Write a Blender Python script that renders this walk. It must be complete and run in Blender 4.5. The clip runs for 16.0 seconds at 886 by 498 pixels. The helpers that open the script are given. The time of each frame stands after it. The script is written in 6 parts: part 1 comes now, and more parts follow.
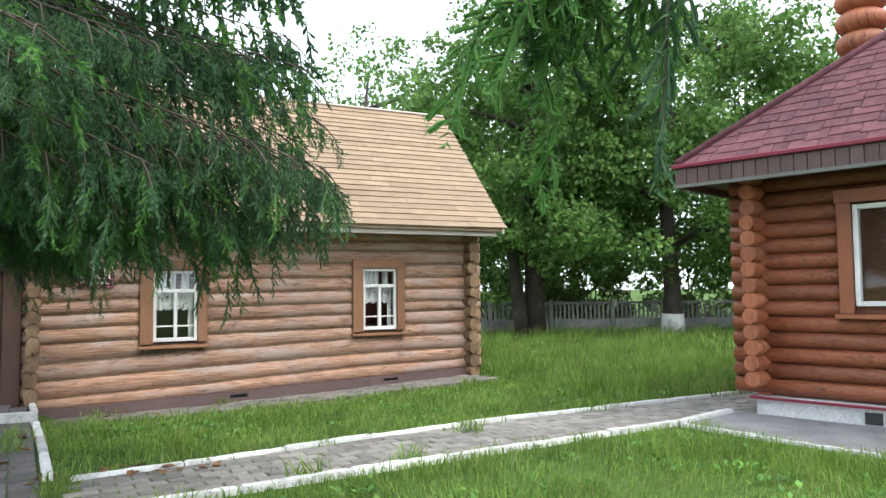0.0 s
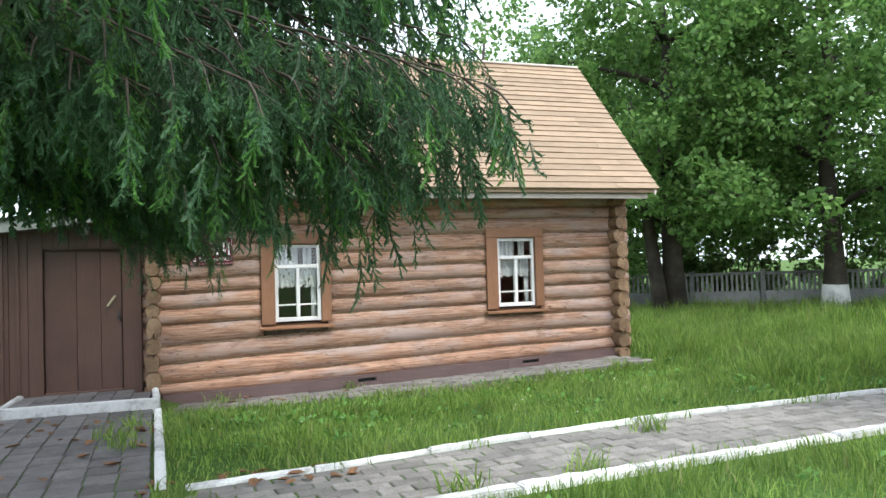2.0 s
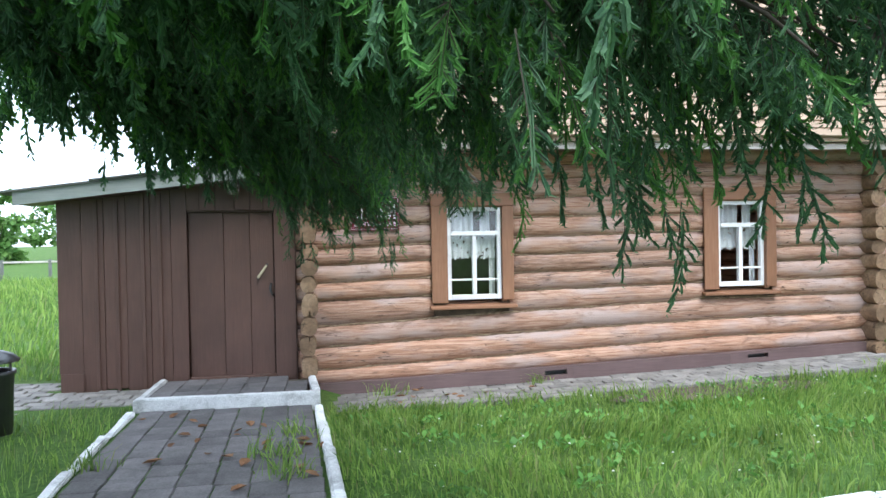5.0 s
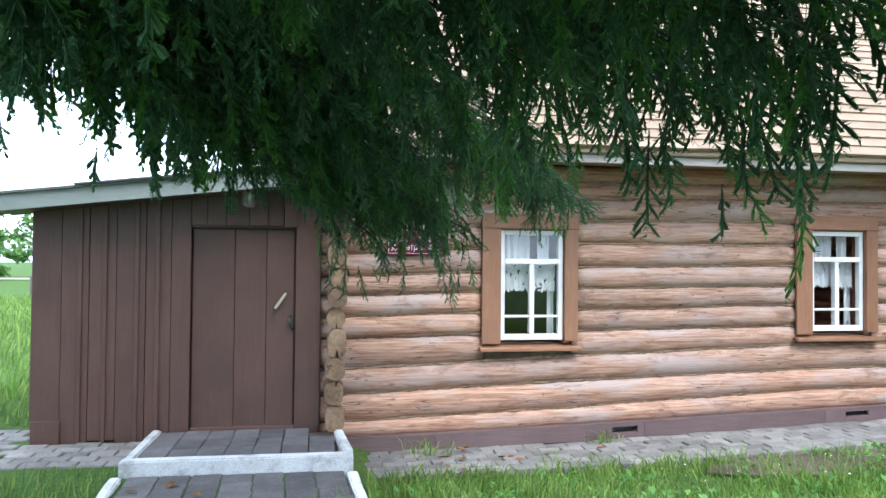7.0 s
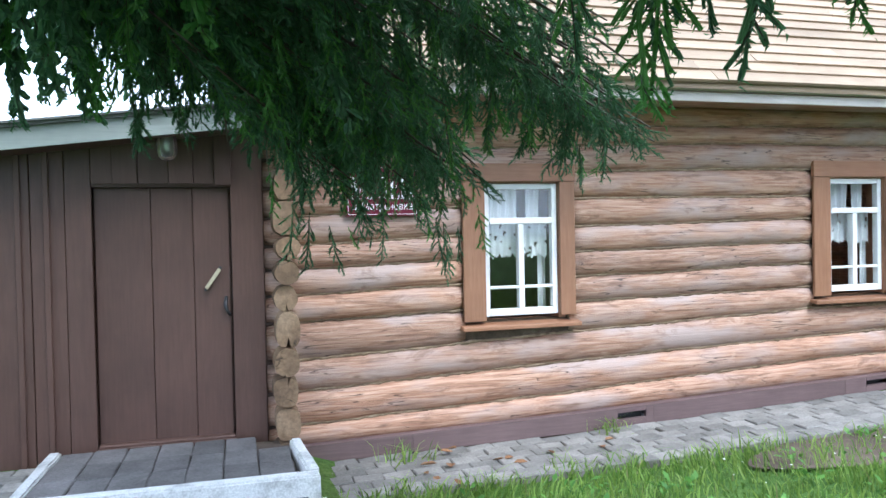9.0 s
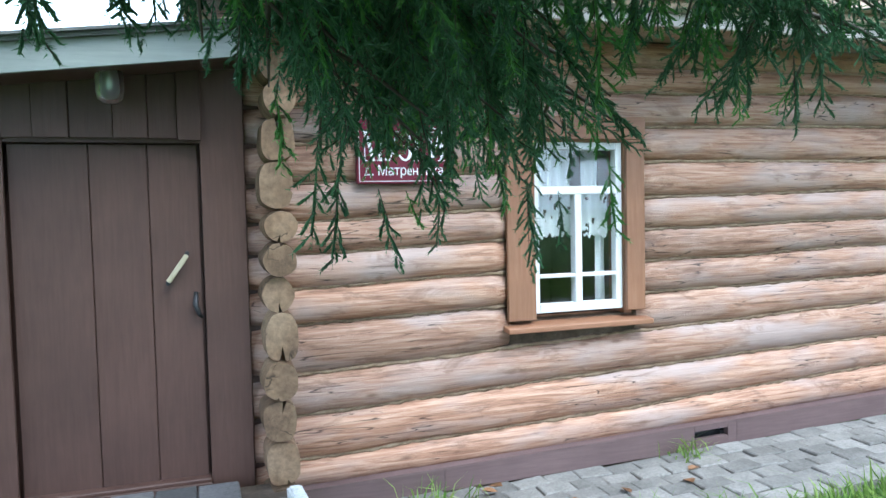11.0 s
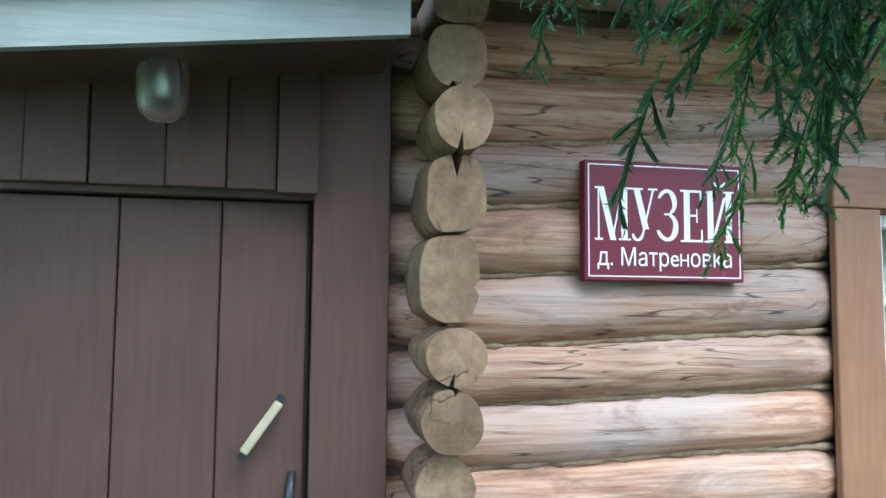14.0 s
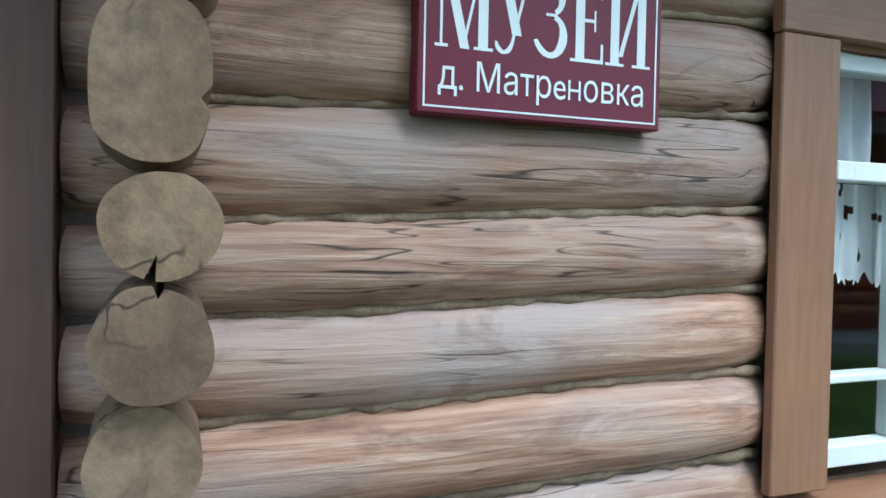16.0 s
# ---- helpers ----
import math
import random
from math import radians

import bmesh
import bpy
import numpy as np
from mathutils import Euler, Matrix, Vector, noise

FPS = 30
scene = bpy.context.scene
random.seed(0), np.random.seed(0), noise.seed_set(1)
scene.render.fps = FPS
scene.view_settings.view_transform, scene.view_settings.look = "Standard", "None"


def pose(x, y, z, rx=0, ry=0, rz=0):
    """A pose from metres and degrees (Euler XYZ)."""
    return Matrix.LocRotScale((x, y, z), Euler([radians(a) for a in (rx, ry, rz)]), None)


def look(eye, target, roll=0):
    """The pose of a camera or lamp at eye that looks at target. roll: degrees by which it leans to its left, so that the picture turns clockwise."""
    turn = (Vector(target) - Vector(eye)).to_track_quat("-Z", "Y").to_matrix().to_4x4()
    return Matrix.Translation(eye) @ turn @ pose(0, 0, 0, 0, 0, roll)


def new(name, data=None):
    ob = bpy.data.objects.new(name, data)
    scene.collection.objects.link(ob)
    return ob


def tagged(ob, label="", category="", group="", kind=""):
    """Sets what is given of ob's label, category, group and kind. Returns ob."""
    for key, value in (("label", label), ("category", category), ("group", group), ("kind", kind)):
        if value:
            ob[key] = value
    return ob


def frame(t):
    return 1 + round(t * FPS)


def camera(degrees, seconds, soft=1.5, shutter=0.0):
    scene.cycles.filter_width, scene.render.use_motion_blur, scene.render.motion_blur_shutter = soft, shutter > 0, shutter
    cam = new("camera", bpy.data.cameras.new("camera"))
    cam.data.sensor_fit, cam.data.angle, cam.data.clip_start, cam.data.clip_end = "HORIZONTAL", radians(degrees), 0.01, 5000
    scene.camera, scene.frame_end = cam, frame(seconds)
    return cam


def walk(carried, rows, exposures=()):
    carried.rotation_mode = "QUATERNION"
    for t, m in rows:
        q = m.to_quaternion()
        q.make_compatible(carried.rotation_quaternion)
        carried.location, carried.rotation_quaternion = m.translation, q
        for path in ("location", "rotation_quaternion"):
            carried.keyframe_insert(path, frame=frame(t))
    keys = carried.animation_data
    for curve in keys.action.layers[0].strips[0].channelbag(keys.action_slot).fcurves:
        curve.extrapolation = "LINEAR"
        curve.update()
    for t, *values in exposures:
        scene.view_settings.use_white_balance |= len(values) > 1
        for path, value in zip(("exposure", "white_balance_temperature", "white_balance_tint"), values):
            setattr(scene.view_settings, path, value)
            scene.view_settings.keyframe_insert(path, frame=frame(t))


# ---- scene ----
cam = camera(61.9, 16.0)
PATH = [
    (0, (0.494, -11.582, 1.704), (1.403, -9.804, 1.819), -0.7),
    (0.5, (0.502, -11.223, 1.708), (1.381, -9.429, 1.788), -0.9),
    (1, (0.604, -10.875, 1.681), (1.46, -9.069, 1.765), -2.4),
    (1.5, (0.678, -10.559, 1.691), (1.404, -8.697, 1.777), -2.8),
    (2, (0.657, -10.236, 1.665), (1.288, -8.338, 1.72), -1.7),
    (2.5, (0.703, -9.919, 1.64), (1.341, -8.024, 1.687), -1.2),
    (3, (0.776, -9.609, 1.686), (1.306, -7.681, 1.732), -1.7),
    (3.5, (0.722, -9.287, 1.66), (1.225, -7.352, 1.625), -1.4),
    (4, (0.659, -8.957, 1.655), (1.175, -7.025, 1.615), -1.1),
    (4.5, (0.655, -8.576, 1.694), (1.114, -6.63, 1.647), -2.5),
    (5, (0.316, -8.207, 1.711), (0.624, -6.231, 1.683), -1.0),
    (5.2, (0.207, -8.046, 1.716), (0.494, -6.067, 1.743), 0.2),
    (7.5, (-0.108, -6.522, 1.724), (0.246, -4.554, 1.767), 0.1),
    (8, (-0.145, -6.219, 1.663), (0.215, -4.252, 1.705), -0.5),
    (8.5, (-0.177, -5.858, 1.644), (0.2, -3.894, 1.676), -1.1),
    (8.7, (-0.204, -5.715, 1.657), (0.256, -3.769, 1.647), -1.0),
    (10.8, (-0.238, -4.188, 1.667), (0.424, -2.303, 1.581), -1.4),
    (11, (-0.265, -4.092, 1.653), (0.356, -2.193, 1.552), -1.3),
    (11.5, (-0.351, -3.778, 1.681), (0.207, -1.861, 1.564), -0.8),
    (12, (-0.359, -3.439, 1.689), (0.159, -1.511, 1.566), -1.6),
    (12.5, (-0.252, -3.119, 1.689), (-0.005, -1.137, 1.582), -1.8),
    (13, (-0.471, -2.791, 1.722), (-0.226, -0.809, 1.618), -0.0),
    (13.5, (-0.436, -2.496, 1.697), (-0.059, -0.532, 1.674), 0.4),
    (14, (-0.314, -2.2, 1.736), (0.086, -0.246, 1.887), 0.5),
    (14.5, (-0.241, -2.024, 1.714), (0.286, -0.105, 1.91), 0.9),
    (15, (-0.207, -1.8, 1.661), (0.427, 0.09, 1.818), 2.5),
    (15.2, (-0.133, -1.727, 1.684), (0.53, 0.159, 1.748), 2.9),
    (15.5, (-0.037, -1.577, 1.614), (0.711, 0.276, 1.696), 2.6),
    (16, (0.119, -1.378, 1.596), (0.839, 0.487, 1.548), 1.1),
]
EXPOSURES = [(0.0, 0.88, 6800, 8), (3.5, 1.05, 6350, 8), (5.0, 1.2, 6050, 8), (8.0, 1.4, 5750, 8), (11.0, 1.5, 5450, 2), (12.0, 1.65, 5400, 1), (13.0, 1.62, 5400, 1), (14.5, 1.72, 5400, 1), (15.0, 1.48, 5350, 0), (16.0, 1.08, 5250, -3)]
walk(cam, [(t, look(eye, target, roll)) for t, eye, target, roll in PATH], EXPOSURES)


# ---- world and light ----
world = bpy.data.worlds.new("overcast_sky")
scene.world = world
world.use_nodes = True
wn, wl = world.node_tree.nodes, world.node_tree.links
sky = wn.new("ShaderNodeTexSky")
sky.sky_type, sky.sun_disc = "NISHITA", False
sky.sun_elevation, sky.sun_rotation = radians(52), radians(150)
sky.dust_density, sky.air_density = 4.0, 1.0
cloud = wn.new("ShaderNodeMix")
cloud.data_type = "RGBA"
cloud.inputs[0].default_value = 0.85
cloud.inputs[7].default_value = (8.6, 9.6, 11.2, 1)
wl.new(sky.outputs[0], cloud.inputs[6])
wl.new(cloud.outputs[2], wn["Background"].inputs[0])
wn["Background"].inputs[1].default_value = 0.15
sun_data = bpy.data.lights.new("sun", "SUN")
sun_data.energy, sun_data.angle, sun_data.color = 1.2, radians(25), (1.0, 0.97, 0.93)
sun = new("sun", sun_data)
sun.matrix_world = look((8, -14, 22), (2, 0, 0))


# ---- materials ----
class Nodes:
    def __init__(self, name, rough=0.7, metal=0.0, spec=0.4):
        self.mat = bpy.data.materials.new(name)
        self.mat.use_nodes = True
        self.n, self.l = self.mat.node_tree.nodes, self.mat.node_tree.links
        self.b = self.n["Principled BSDF"]
        self.b.inputs["Roughness"].default_value = rough
        self.b.inputs["Metallic"].default_value = metal
        self.b.inputs["Specular IOR Level"].default_value = spec
        self.co = self.n.new("ShaderNodeTexCoord").outputs["Object"]
        self.info = self.n.new("ShaderNodeObjectInfo").outputs["Random"]

    def shifted(self, amount=37.0):
        """Object coordinates moved by a random step for each object."""
        v = self.n.new("ShaderNodeVectorMath")
        v.operation = "MULTIPLY_ADD"
        c = self.n.new("ShaderNodeCombineXYZ")
        for i in range(3):
            self.l.new(self.info, c.inputs[i])
        self.l.new(c.outputs[0], v.inputs[0])
        v.inputs[1].default_value = (amount, amount * 0.7, amount * 0.4)
        self.l.new(self.co, v.inputs[2])
        return v.outputs[0]

    def noise(self, co, scale=(1, 1, 1), size=5.0, detail=4.0, rough=0.55, twist=0.0):
        m = self.n.new("ShaderNodeMapping")
        m.inputs["Scale"].default_value = scale
        self.l.new(co, m.inputs[0])
        t = self.n.new("ShaderNodeTexNoise")
        t.inputs["Scale"].default_value, t.inputs["Detail"].default_value = size, detail
        t.inputs["Roughness"].default_value, t.inputs["Distortion"].default_value = rough, twist
        self.l.new(m.outputs[0], t.inputs["Vector"])
        return t.outputs["Fac"]

    def ramp(self, fac, *stops):
        r = self.n.new("ShaderNodeValToRGB")
        while len(r.color_ramp.elements) < len(stops):
            r.color_ramp.elements.new(0.5)
        for e, (p, c) in zip(r.color_ramp.elements, stops):
            e.position, e.color = p, (*c, 1) if len(c) == 3 else c
        self.l.new(fac, r.inputs[0])
        return r.outputs[0]

    def mix(self, fac, a, b, mode="MIX"):
        m = self.n.new("ShaderNodeMix")
        m.data_type, m.blend_type = "RGBA", mode
        for socket, v in ((m.inputs[0], fac), (m.inputs[6], a), (m.inputs[7], b)):
            if isinstance(v, (int, float)):
                socket.default_value = v
            elif isinstance(v, tuple):
                socket.default_value = (*v, 1)
            else:
                self.l.new(v, socket)
        return m.outputs[2]

    def done(self, color, bump=None, strength=0.3, distance=0.01, rough=None):
        if isinstance(color, tuple):
            self.b.inputs["Base Color"].default_value = (*color, 1)
        else:
            self.l.new(color, self.b.inputs["Base Color"])
        if bump is not None:
            k = self.n.new("ShaderNodeBump")
            k.inputs["Strength"].default_value, k.inputs["Distance"].default_value = strength, distance
            self.l.new(bump, k.inputs["Height"])
            self.l.new(k.outputs[0], self.b.inputs["Normal"])
        if rough is not None:
            self.l.new(rough, self.b.inputs["Roughness"])
        return self.mat


GREY = lambda v: (v, v, v)


def log_material(name, dark, mid, light, grey, greyness, along=(1, 10, 10), rough=0.62):
    k = Nodes(name, rough=rough, spec=0.35)
    co = k.shifted()
    grain = k.noise(co, tuple(0.5 if v == 1 else 9.0 for v in along), 5.0, 6.0, 0.65, 0.6)
    broad = k.noise(co, (0.9 if along[0] == 1 else 3, 0.9 if along[1] == 1 else 3, 3), 1.3, 3.0, 0.6)
    color = k.ramp(grain, (0.29, dark), (0.46, mid), (0.70, light))
    tint = k.ramp(k.info, (0.0, GREY(0.80)), (0.5, GREY(1.0)), (1.0, (1.12, 1.05, 0.98)))
    color = k.mix(1.0, color, tint, "MULTIPLY")
    stain = k.ramp(broad, (0.46, GREY(0)), (0.66, GREY(greyness)))
    color = k.mix(stain, color, grey)
    damp = k.ramp(k.noise(co, tuple(1.3 if v == 1 else 4.5 for v in along), 1.9, 5.0, 0.7, 0.8), (0.54, GREY(0)), (0.68, GREY(0.7)))
    color = k.mix(damp, color, dark)
    patch = k.ramp(k.noise(co, (2, 5, 5), 2.2, 4.0, 0.7, 1.0), (0.62, GREY(0)), (0.72, GREY(0.55)))
    color = k.mix(patch, color, light)
    crack_scale = tuple(0.35 if a == 1 else 5.5 for a in along)
    crack = k.ramp(k.noise(co, crack_scale, 4.0, 2.0, 0.4, 0.3), (0.487, GREY(1)), (0.498, GREY(0)), (0.502, GREY(0)), (0.513, GREY(1)))
    gate = k.ramp(k.noise(co, (1.1, 1.1, 1.1), 1.7, 2.0), (0.5, GREY(1)), (0.56, GREY(0)))
    crack = k.mix(gate, crack, (1.0, 1.0, 1.0))
    color = k.mix(1.0, color, k.mix(0.82, (1.0, 1.0, 1.0), crack), "MULTIPLY")
    v = k.n.new("ShaderNodeTexVoronoi")
    m = k.n.new("ShaderNodeMapping")
    m.inputs["Scale"].default_value = tuple(1.1 if a == 1 else 3.2 for a in along)
    k.l.new(co, m.inputs[0])
    k.l.new(m.outputs[0], v.inputs["Vector"])
    v.inputs["Scale"].default_value = 1.7
    knot = k.ramp(v.outputs["Distance"], (0.03, GREY(0.75)), (0.085, GREY(0.15)), (0.13, GREY(0)))
    color = k.mix(knot, color, dark)
    relief = k.mix(0.5, grain, crack, "MULTIPLY")
    return k.done(color, relief, 0.55, 0.012)


LOG = log_material("weathered_log", (0.15, 0.078, 0.048), (0.345, 0.192, 0.125), (0.545, 0.375, 0.275), (0.39, 0.31, 0.28), 0.8)
LOG_Y = log_material("weathered_log_crosswise", (0.16, 0.085, 0.045), (0.33, 0.20, 0.12), (0.52, 0.36, 0.24), (0.36, 0.31, 0.28), 0.8, (10, 1, 10))
RED_LOG = log_material("varnished_red_log", (0.13, 0.045, 0.024), (0.23, 0.075, 0.037), (0.32, 0.115, 0.06), (0.22, 0.08, 0.045), 0.4, (10, 1, 10), 0.42)
RED_END = log_material("varnished_red_log_end", (0.2, 0.06, 0.03), (0.33, 0.11, 0.055), (0.42, 0.16, 0.085), (0.3, 0.12, 0.07), 0.3, (1, 6, 1), 0.5)


def end_grain_material():
    k = Nodes("log_end_grain", rough=0.8)
    co = k.shifted(5.0)
    fine = k.noise(co, (1, 1, 1), 30.0, 4.0, 0.7)
    broad = k.noise(co, (1, 1, 1), 4.0, 3.0, 0.6)
    color = k.ramp(broad, (0.3, (0.13, 0.082, 0.05)), (0.5, (0.235, 0.148, 0.085)), (0.7, (0.31, 0.21, 0.13)))
    color = k.mix(1.0, color, k.ramp(fine, (0.3, GREY(0.6)), (0.7, GREY(1.15))), "MULTIPLY")
    color = k.mix(1.0, color, k.ramp(k.info, (0, GREY(0.75)), (1, GREY(1.15))), "MULTIPLY")
    check = k.ramp(k.noise(co, (1, 1, 1), 9.0, 2.0, 0.4, 0.6), (0.475, GREY(1)), (0.496, GREY(0.25)), (0.504, GREY(0.25)), (0.525, GREY(1)))
    gate = k.ramp(k.noise(co, (1, 1, 1), 5.0, 2.0), (0.52, GREY(1)), (0.60, GREY(0)))
    color = k.mix(1.0, color, k.mix(gate, check, (1.0, 1.0, 1.0)), "MULTIPLY")
    return k.done(color, fine, 0.5, 0.006)


END = end_grain_material()


def painted_wood(name, base, worn, rough=0.55, vertical=True, wear=0.5):
    k = Nodes(name, rough=rough)
    co = k.shifted()
    grain = k.noise(co, (14, 14, 1) if vertical else (1, 14, 14), 4.0, 5.0, 0.6, 0.3)
    broad = k.noise(co, (1, 1, 1), 2.0, 4.0, 0.6)
    color = k.mix(k.ramp(grain, (0.35, GREY(0)), (0.75, GREY(wear))), base, worn)
    color = k.mix(1.0, color, k.ramp(broad, (0.3, GREY(0.82)), (0.7, GREY(1.1))), "MULTIPLY")
    color = k.mix(1.0, color, k.ramp(k.info, (0, GREY(0.88)), (1, GREY(1.1))), "MULTIPLY")
    return k.done(color, grain, 0.25, 0.006)


SHED = painted_wood("brown_paint", (0.082, 0.042, 0.031), (0.122, 0.068, 0.050), 0.45)
CASING = painted_wood("casing_stain", (0.25, 0.118, 0.062), (0.36, 0.195, 0.115), 0.5)
CASING_H = painted_wood("casing_stain_level", (0.25, 0.118, 0.062), (0.36, 0.195, 0.115), 0.5, False)
SKIRT = painted_wood("skirting_paint", (0.13, 0.085, 0.082), (0.19, 0.13, 0.125), 0.5, False)
WHITE = painted_wood("white_paint", (0.80, 0.80, 0.79), (0.70, 0.69, 0.67), 0.4, True, 0.3)
FASCIA = painted_wood("eave_board", (0.60, 0.545, 0.50), (0.46, 0.385, 0.33), 0.6, False)
ROOFWOOD = painted_wood("roof_board", (0.29, 0.205, 0.13), (0.38, 0.28, 0.19), 0.7, False, 0.8)
GREYWOOD = painted_wood("grey_wood", (0.12, 0.125, 0.115), (0.2, 0.2, 0.18), 0.75, False, 0.8)
SHEDFASCIA = painted_wood("shed_fascia_paint", (0.24, 0.265, 0.245), (0.33, 0.345, 0.315), 0.6, False)
RED_CASING = painted_wood("red_casing", (0.30, 0.10, 0.05), (0.38, 0.15, 0.08), 0.45)
GUTTER_BROWN = painted_wood("brown_fascia", (0.10, 0.062, 0.058), (0.16, 0.10, 0.09), 0.55)


def stone_material(name, a, b, c, size=14.0, rough=0.85):
    k = Nodes(name, rough=rough)
    co = k.shifted(9.0)
    fine = k.noise(co, (1, 1, 1), size * 4, 5.0, 0.7)
    broad = k.noise(co, (1, 1, 1), size * 0.25, 4.0, 0.65)
    color = k.ramp(broad, (0.3, a), (0.5, b), (0.7, c))
    color = k.mix(1.0, color, k.ramp(fine, (0.3, GREY(0.75)), (0.7, GREY(1.15))), "MULTIPLY")
    color = k.mix(1.0, color, k.ramp(k.info, (0, GREY(0.72)), (1, GREY(1.18))), "MULTIPLY")
    return k.done(color, fine, 0.4, 0.006)


PAVER = stone_material("grey_paver", (0.15, 0.14, 0.125), (0.22, 0.205, 0.185), (0.29, 0.27, 0.245))
PAVER_DARK = stone_material("dark_paver", (0.10, 0.093, 0.088), (0.14, 0.13, 0.125), (0.19, 0.175, 0.17))
KERB = stone_material("whitewashed_kerb", (0.42, 0.42, 0.40), (0.72, 0.72, 0.70), (0.8, 0.8, 0.78), 20.0)
PLINTH = stone_material("plinth_concrete", (0.42, 0.43, 0.43), (0.52, 0.53, 0.53), (0.58, 0.59, 0.58), 8.0)
ASPHALT = stone_material("grey_apron", (0.15, 0.15, 0.155), (0.20, 0.20, 0.205), (0.25, 0.25, 0.25), 10.0)
CONCRETE = stone_material("fence_concrete", (0.16, 0.165, 0.16), (0.24, 0.245, 0.235), (0.32, 0.32, 0.30), 6.0)
BARK = stone_material("bark", (0.035, 0.028, 0.022), (0.06, 0.048, 0.038), (0.10, 0.085, 0.07), 10.0)
TWIG = stone_material("twig_bark", (0.04, 0.032, 0.025), (0.065, 0.052, 0.038), (0.10, 0.08, 0.06), 10.0)
SHINGLE = stone_material("burgundy_shingle", (0.082, 0.028, 0.036), (0.118, 0.04, 0.05), (0.165, 0.07, 0.077), 30.0)
WHITEWASH = stone_material("trunk_whitewash", (0.3, 0.3, 0.28), (0.6, 0.6, 0.57), (0.7, 0.7, 0.67), 14.0)


def ground_material():
    k = Nodes("soil_and_turf", rough=0.95, spec=0.1)
    fine = k.noise(k.co, (1, 1, 1), 22.0, 5.0, 0.7)
    broad = k.noise(k.co, (1, 1, 1), 0.7, 4.0, 0.6)
    color = k.ramp(fine, (0.3, (0.035, 0.065, 0.016)), (0.5, (0.065, 0.125, 0.028)), (0.72, (0.12, 0.19, 0.05)))
    color = k.mix(k.ramp(broad, (0.5, GREY(0)), (0.75, GREY(0.5))), color, (0.14, 0.17, 0.05))
    return k.done(color, fine, 0.8, 0.03)


GROUND = ground_material()
SOIL = stone_material("bare_soil", (0.07, 0.05, 0.036), (0.11, 0.08, 0.058), (0.16, 0.125, 0.09), 12.0, 0.95)


def leaf_material(name, dark, light, rough=0.5, glow=0.35):
    k = Nodes(name, rough=rough, spec=0.3)
    g = k.n.new("ShaderNodeNewGeometry").outputs["Random Per Island"]
    color = k.ramp(g, (0.0, dark), (0.55, tuple((a + b) / 2 for a, b in zip(dark, light))), (1.0, light))
    broad = k.noise(k.co, (1, 1, 1), 1.5, 3.0)
    color = k.mix(1.0, color, k.ramp(broad, (0.3, GREY(0.7)), (0.7, GREY(1.25))), "MULTIPLY")
    k.done(color)
    t = k.n.new("ShaderNodeBsdfTranslucent")
    k.l.new(color, t.inputs[0])
    s = k.n.new("ShaderNodeMixShader")
    s.inputs[0].default_value = glow
    k.l.new(k.b.outputs[0], s.inputs[1])
    k.l.new(t.outputs[0], s.inputs[2])
    k.l.new(s.outputs[0], k.n["Material Output"].inputs[0])
    return k.mat


GRASS = leaf_material("grass_blade", (0.085, 0.18, 0.032), (0.31, 0.43, 0.10), 0.5, 0.5)
HAY = leaf_material("grass_seed_head", (0.20, 0.22, 0.08), (0.34, 0.33, 0.15), 0.6, 0.4)
LEAF = leaf_material("broad_leaf", (0.06, 0.15, 0.035), (0.21, 0.36, 0.10), 0.45, 0.5)
LEAF_PALE = leaf_material("pale_leaf", (0.09, 0.17, 0.05), (0.2, 0.3, 0.1), 0.5, 0.4)
NEEDLE = leaf_material("spruce_needle", (0.034, 0.092, 0.045), (0.095, 0.205, 0.085), 0.5, 0.32)
NEEDLE_NEW = leaf_material("fresh_spruce_needle", (0.06, 0.18, 0.035), (0.13, 0.30, 0.07), 0.5, 0.35)
HERB = leaf_material("herb_leaf", (0.06, 0.16, 0.03), (0.17, 0.36, 0.07), 0.5, 0.35)
FLOWER = leaf_material("clover_head", (0.55, 0.56, 0.48), (0.72, 0.72, 0.66), 0.7, 0.3)
DRY = stone_material("dry_leaf", (0.12, 0.055, 0.02), (0.22, 0.11, 0.05), (0.3, 0.17, 0.09), 20.0)


def plain(name, color, rough=0.5, metal=0.0, vary=0.15, size=8.0):
    k = Nodes(name, rough=rough, metal=metal)
    f = k.noise(k.co, (1, 1, 1), size, 4.0, 0.6)
    return k.done(k.mix(1.0, color, k.ramp(f, (0.3, GREY(1 - vary)), (0.7, GREY(1 + vary))), "MULTIPLY"), f, 0.08, 0.004)


SIGN_RED = plain("sign_burgundy", (0.135, 0.007, 0.024), 0.5, vary=0.05)
SIGN_WHITE = plain("sign_lettering", (0.82, 0.82, 0.80), 0.5, vary=0.03)
ROOM = plain("room_inside", (0.16, 0.13, 0.11), 0.8)
LACE = leaf_material("lace_curtain", (0.80, 0.82, 0.85), (0.88, 0.89, 0.90), 0.8, 0.25)
IRON = plain("dark_iron", (0.05, 0.05, 0.052), 0.5, 0.6)
BIN = plain("bin_metal", (0.13, 0.13, 0.13), 0.4, 0.7)
ENAMEL = plain("lamp_base", (0.34, 0.38, 0.38), 0.5)
HANDLE = plain("handle_wood", (0.42, 0.37, 0.25), 0.6)
RED_TIN = plain("red_flashing", (0.20, 0.022, 0.04), 0.4)
CAULK = stone_material("caulk_fibre", (0.13, 0.085, 0.05), (0.25, 0.175, 0.11), (0.36, 0.27, 0.18), 40.0)
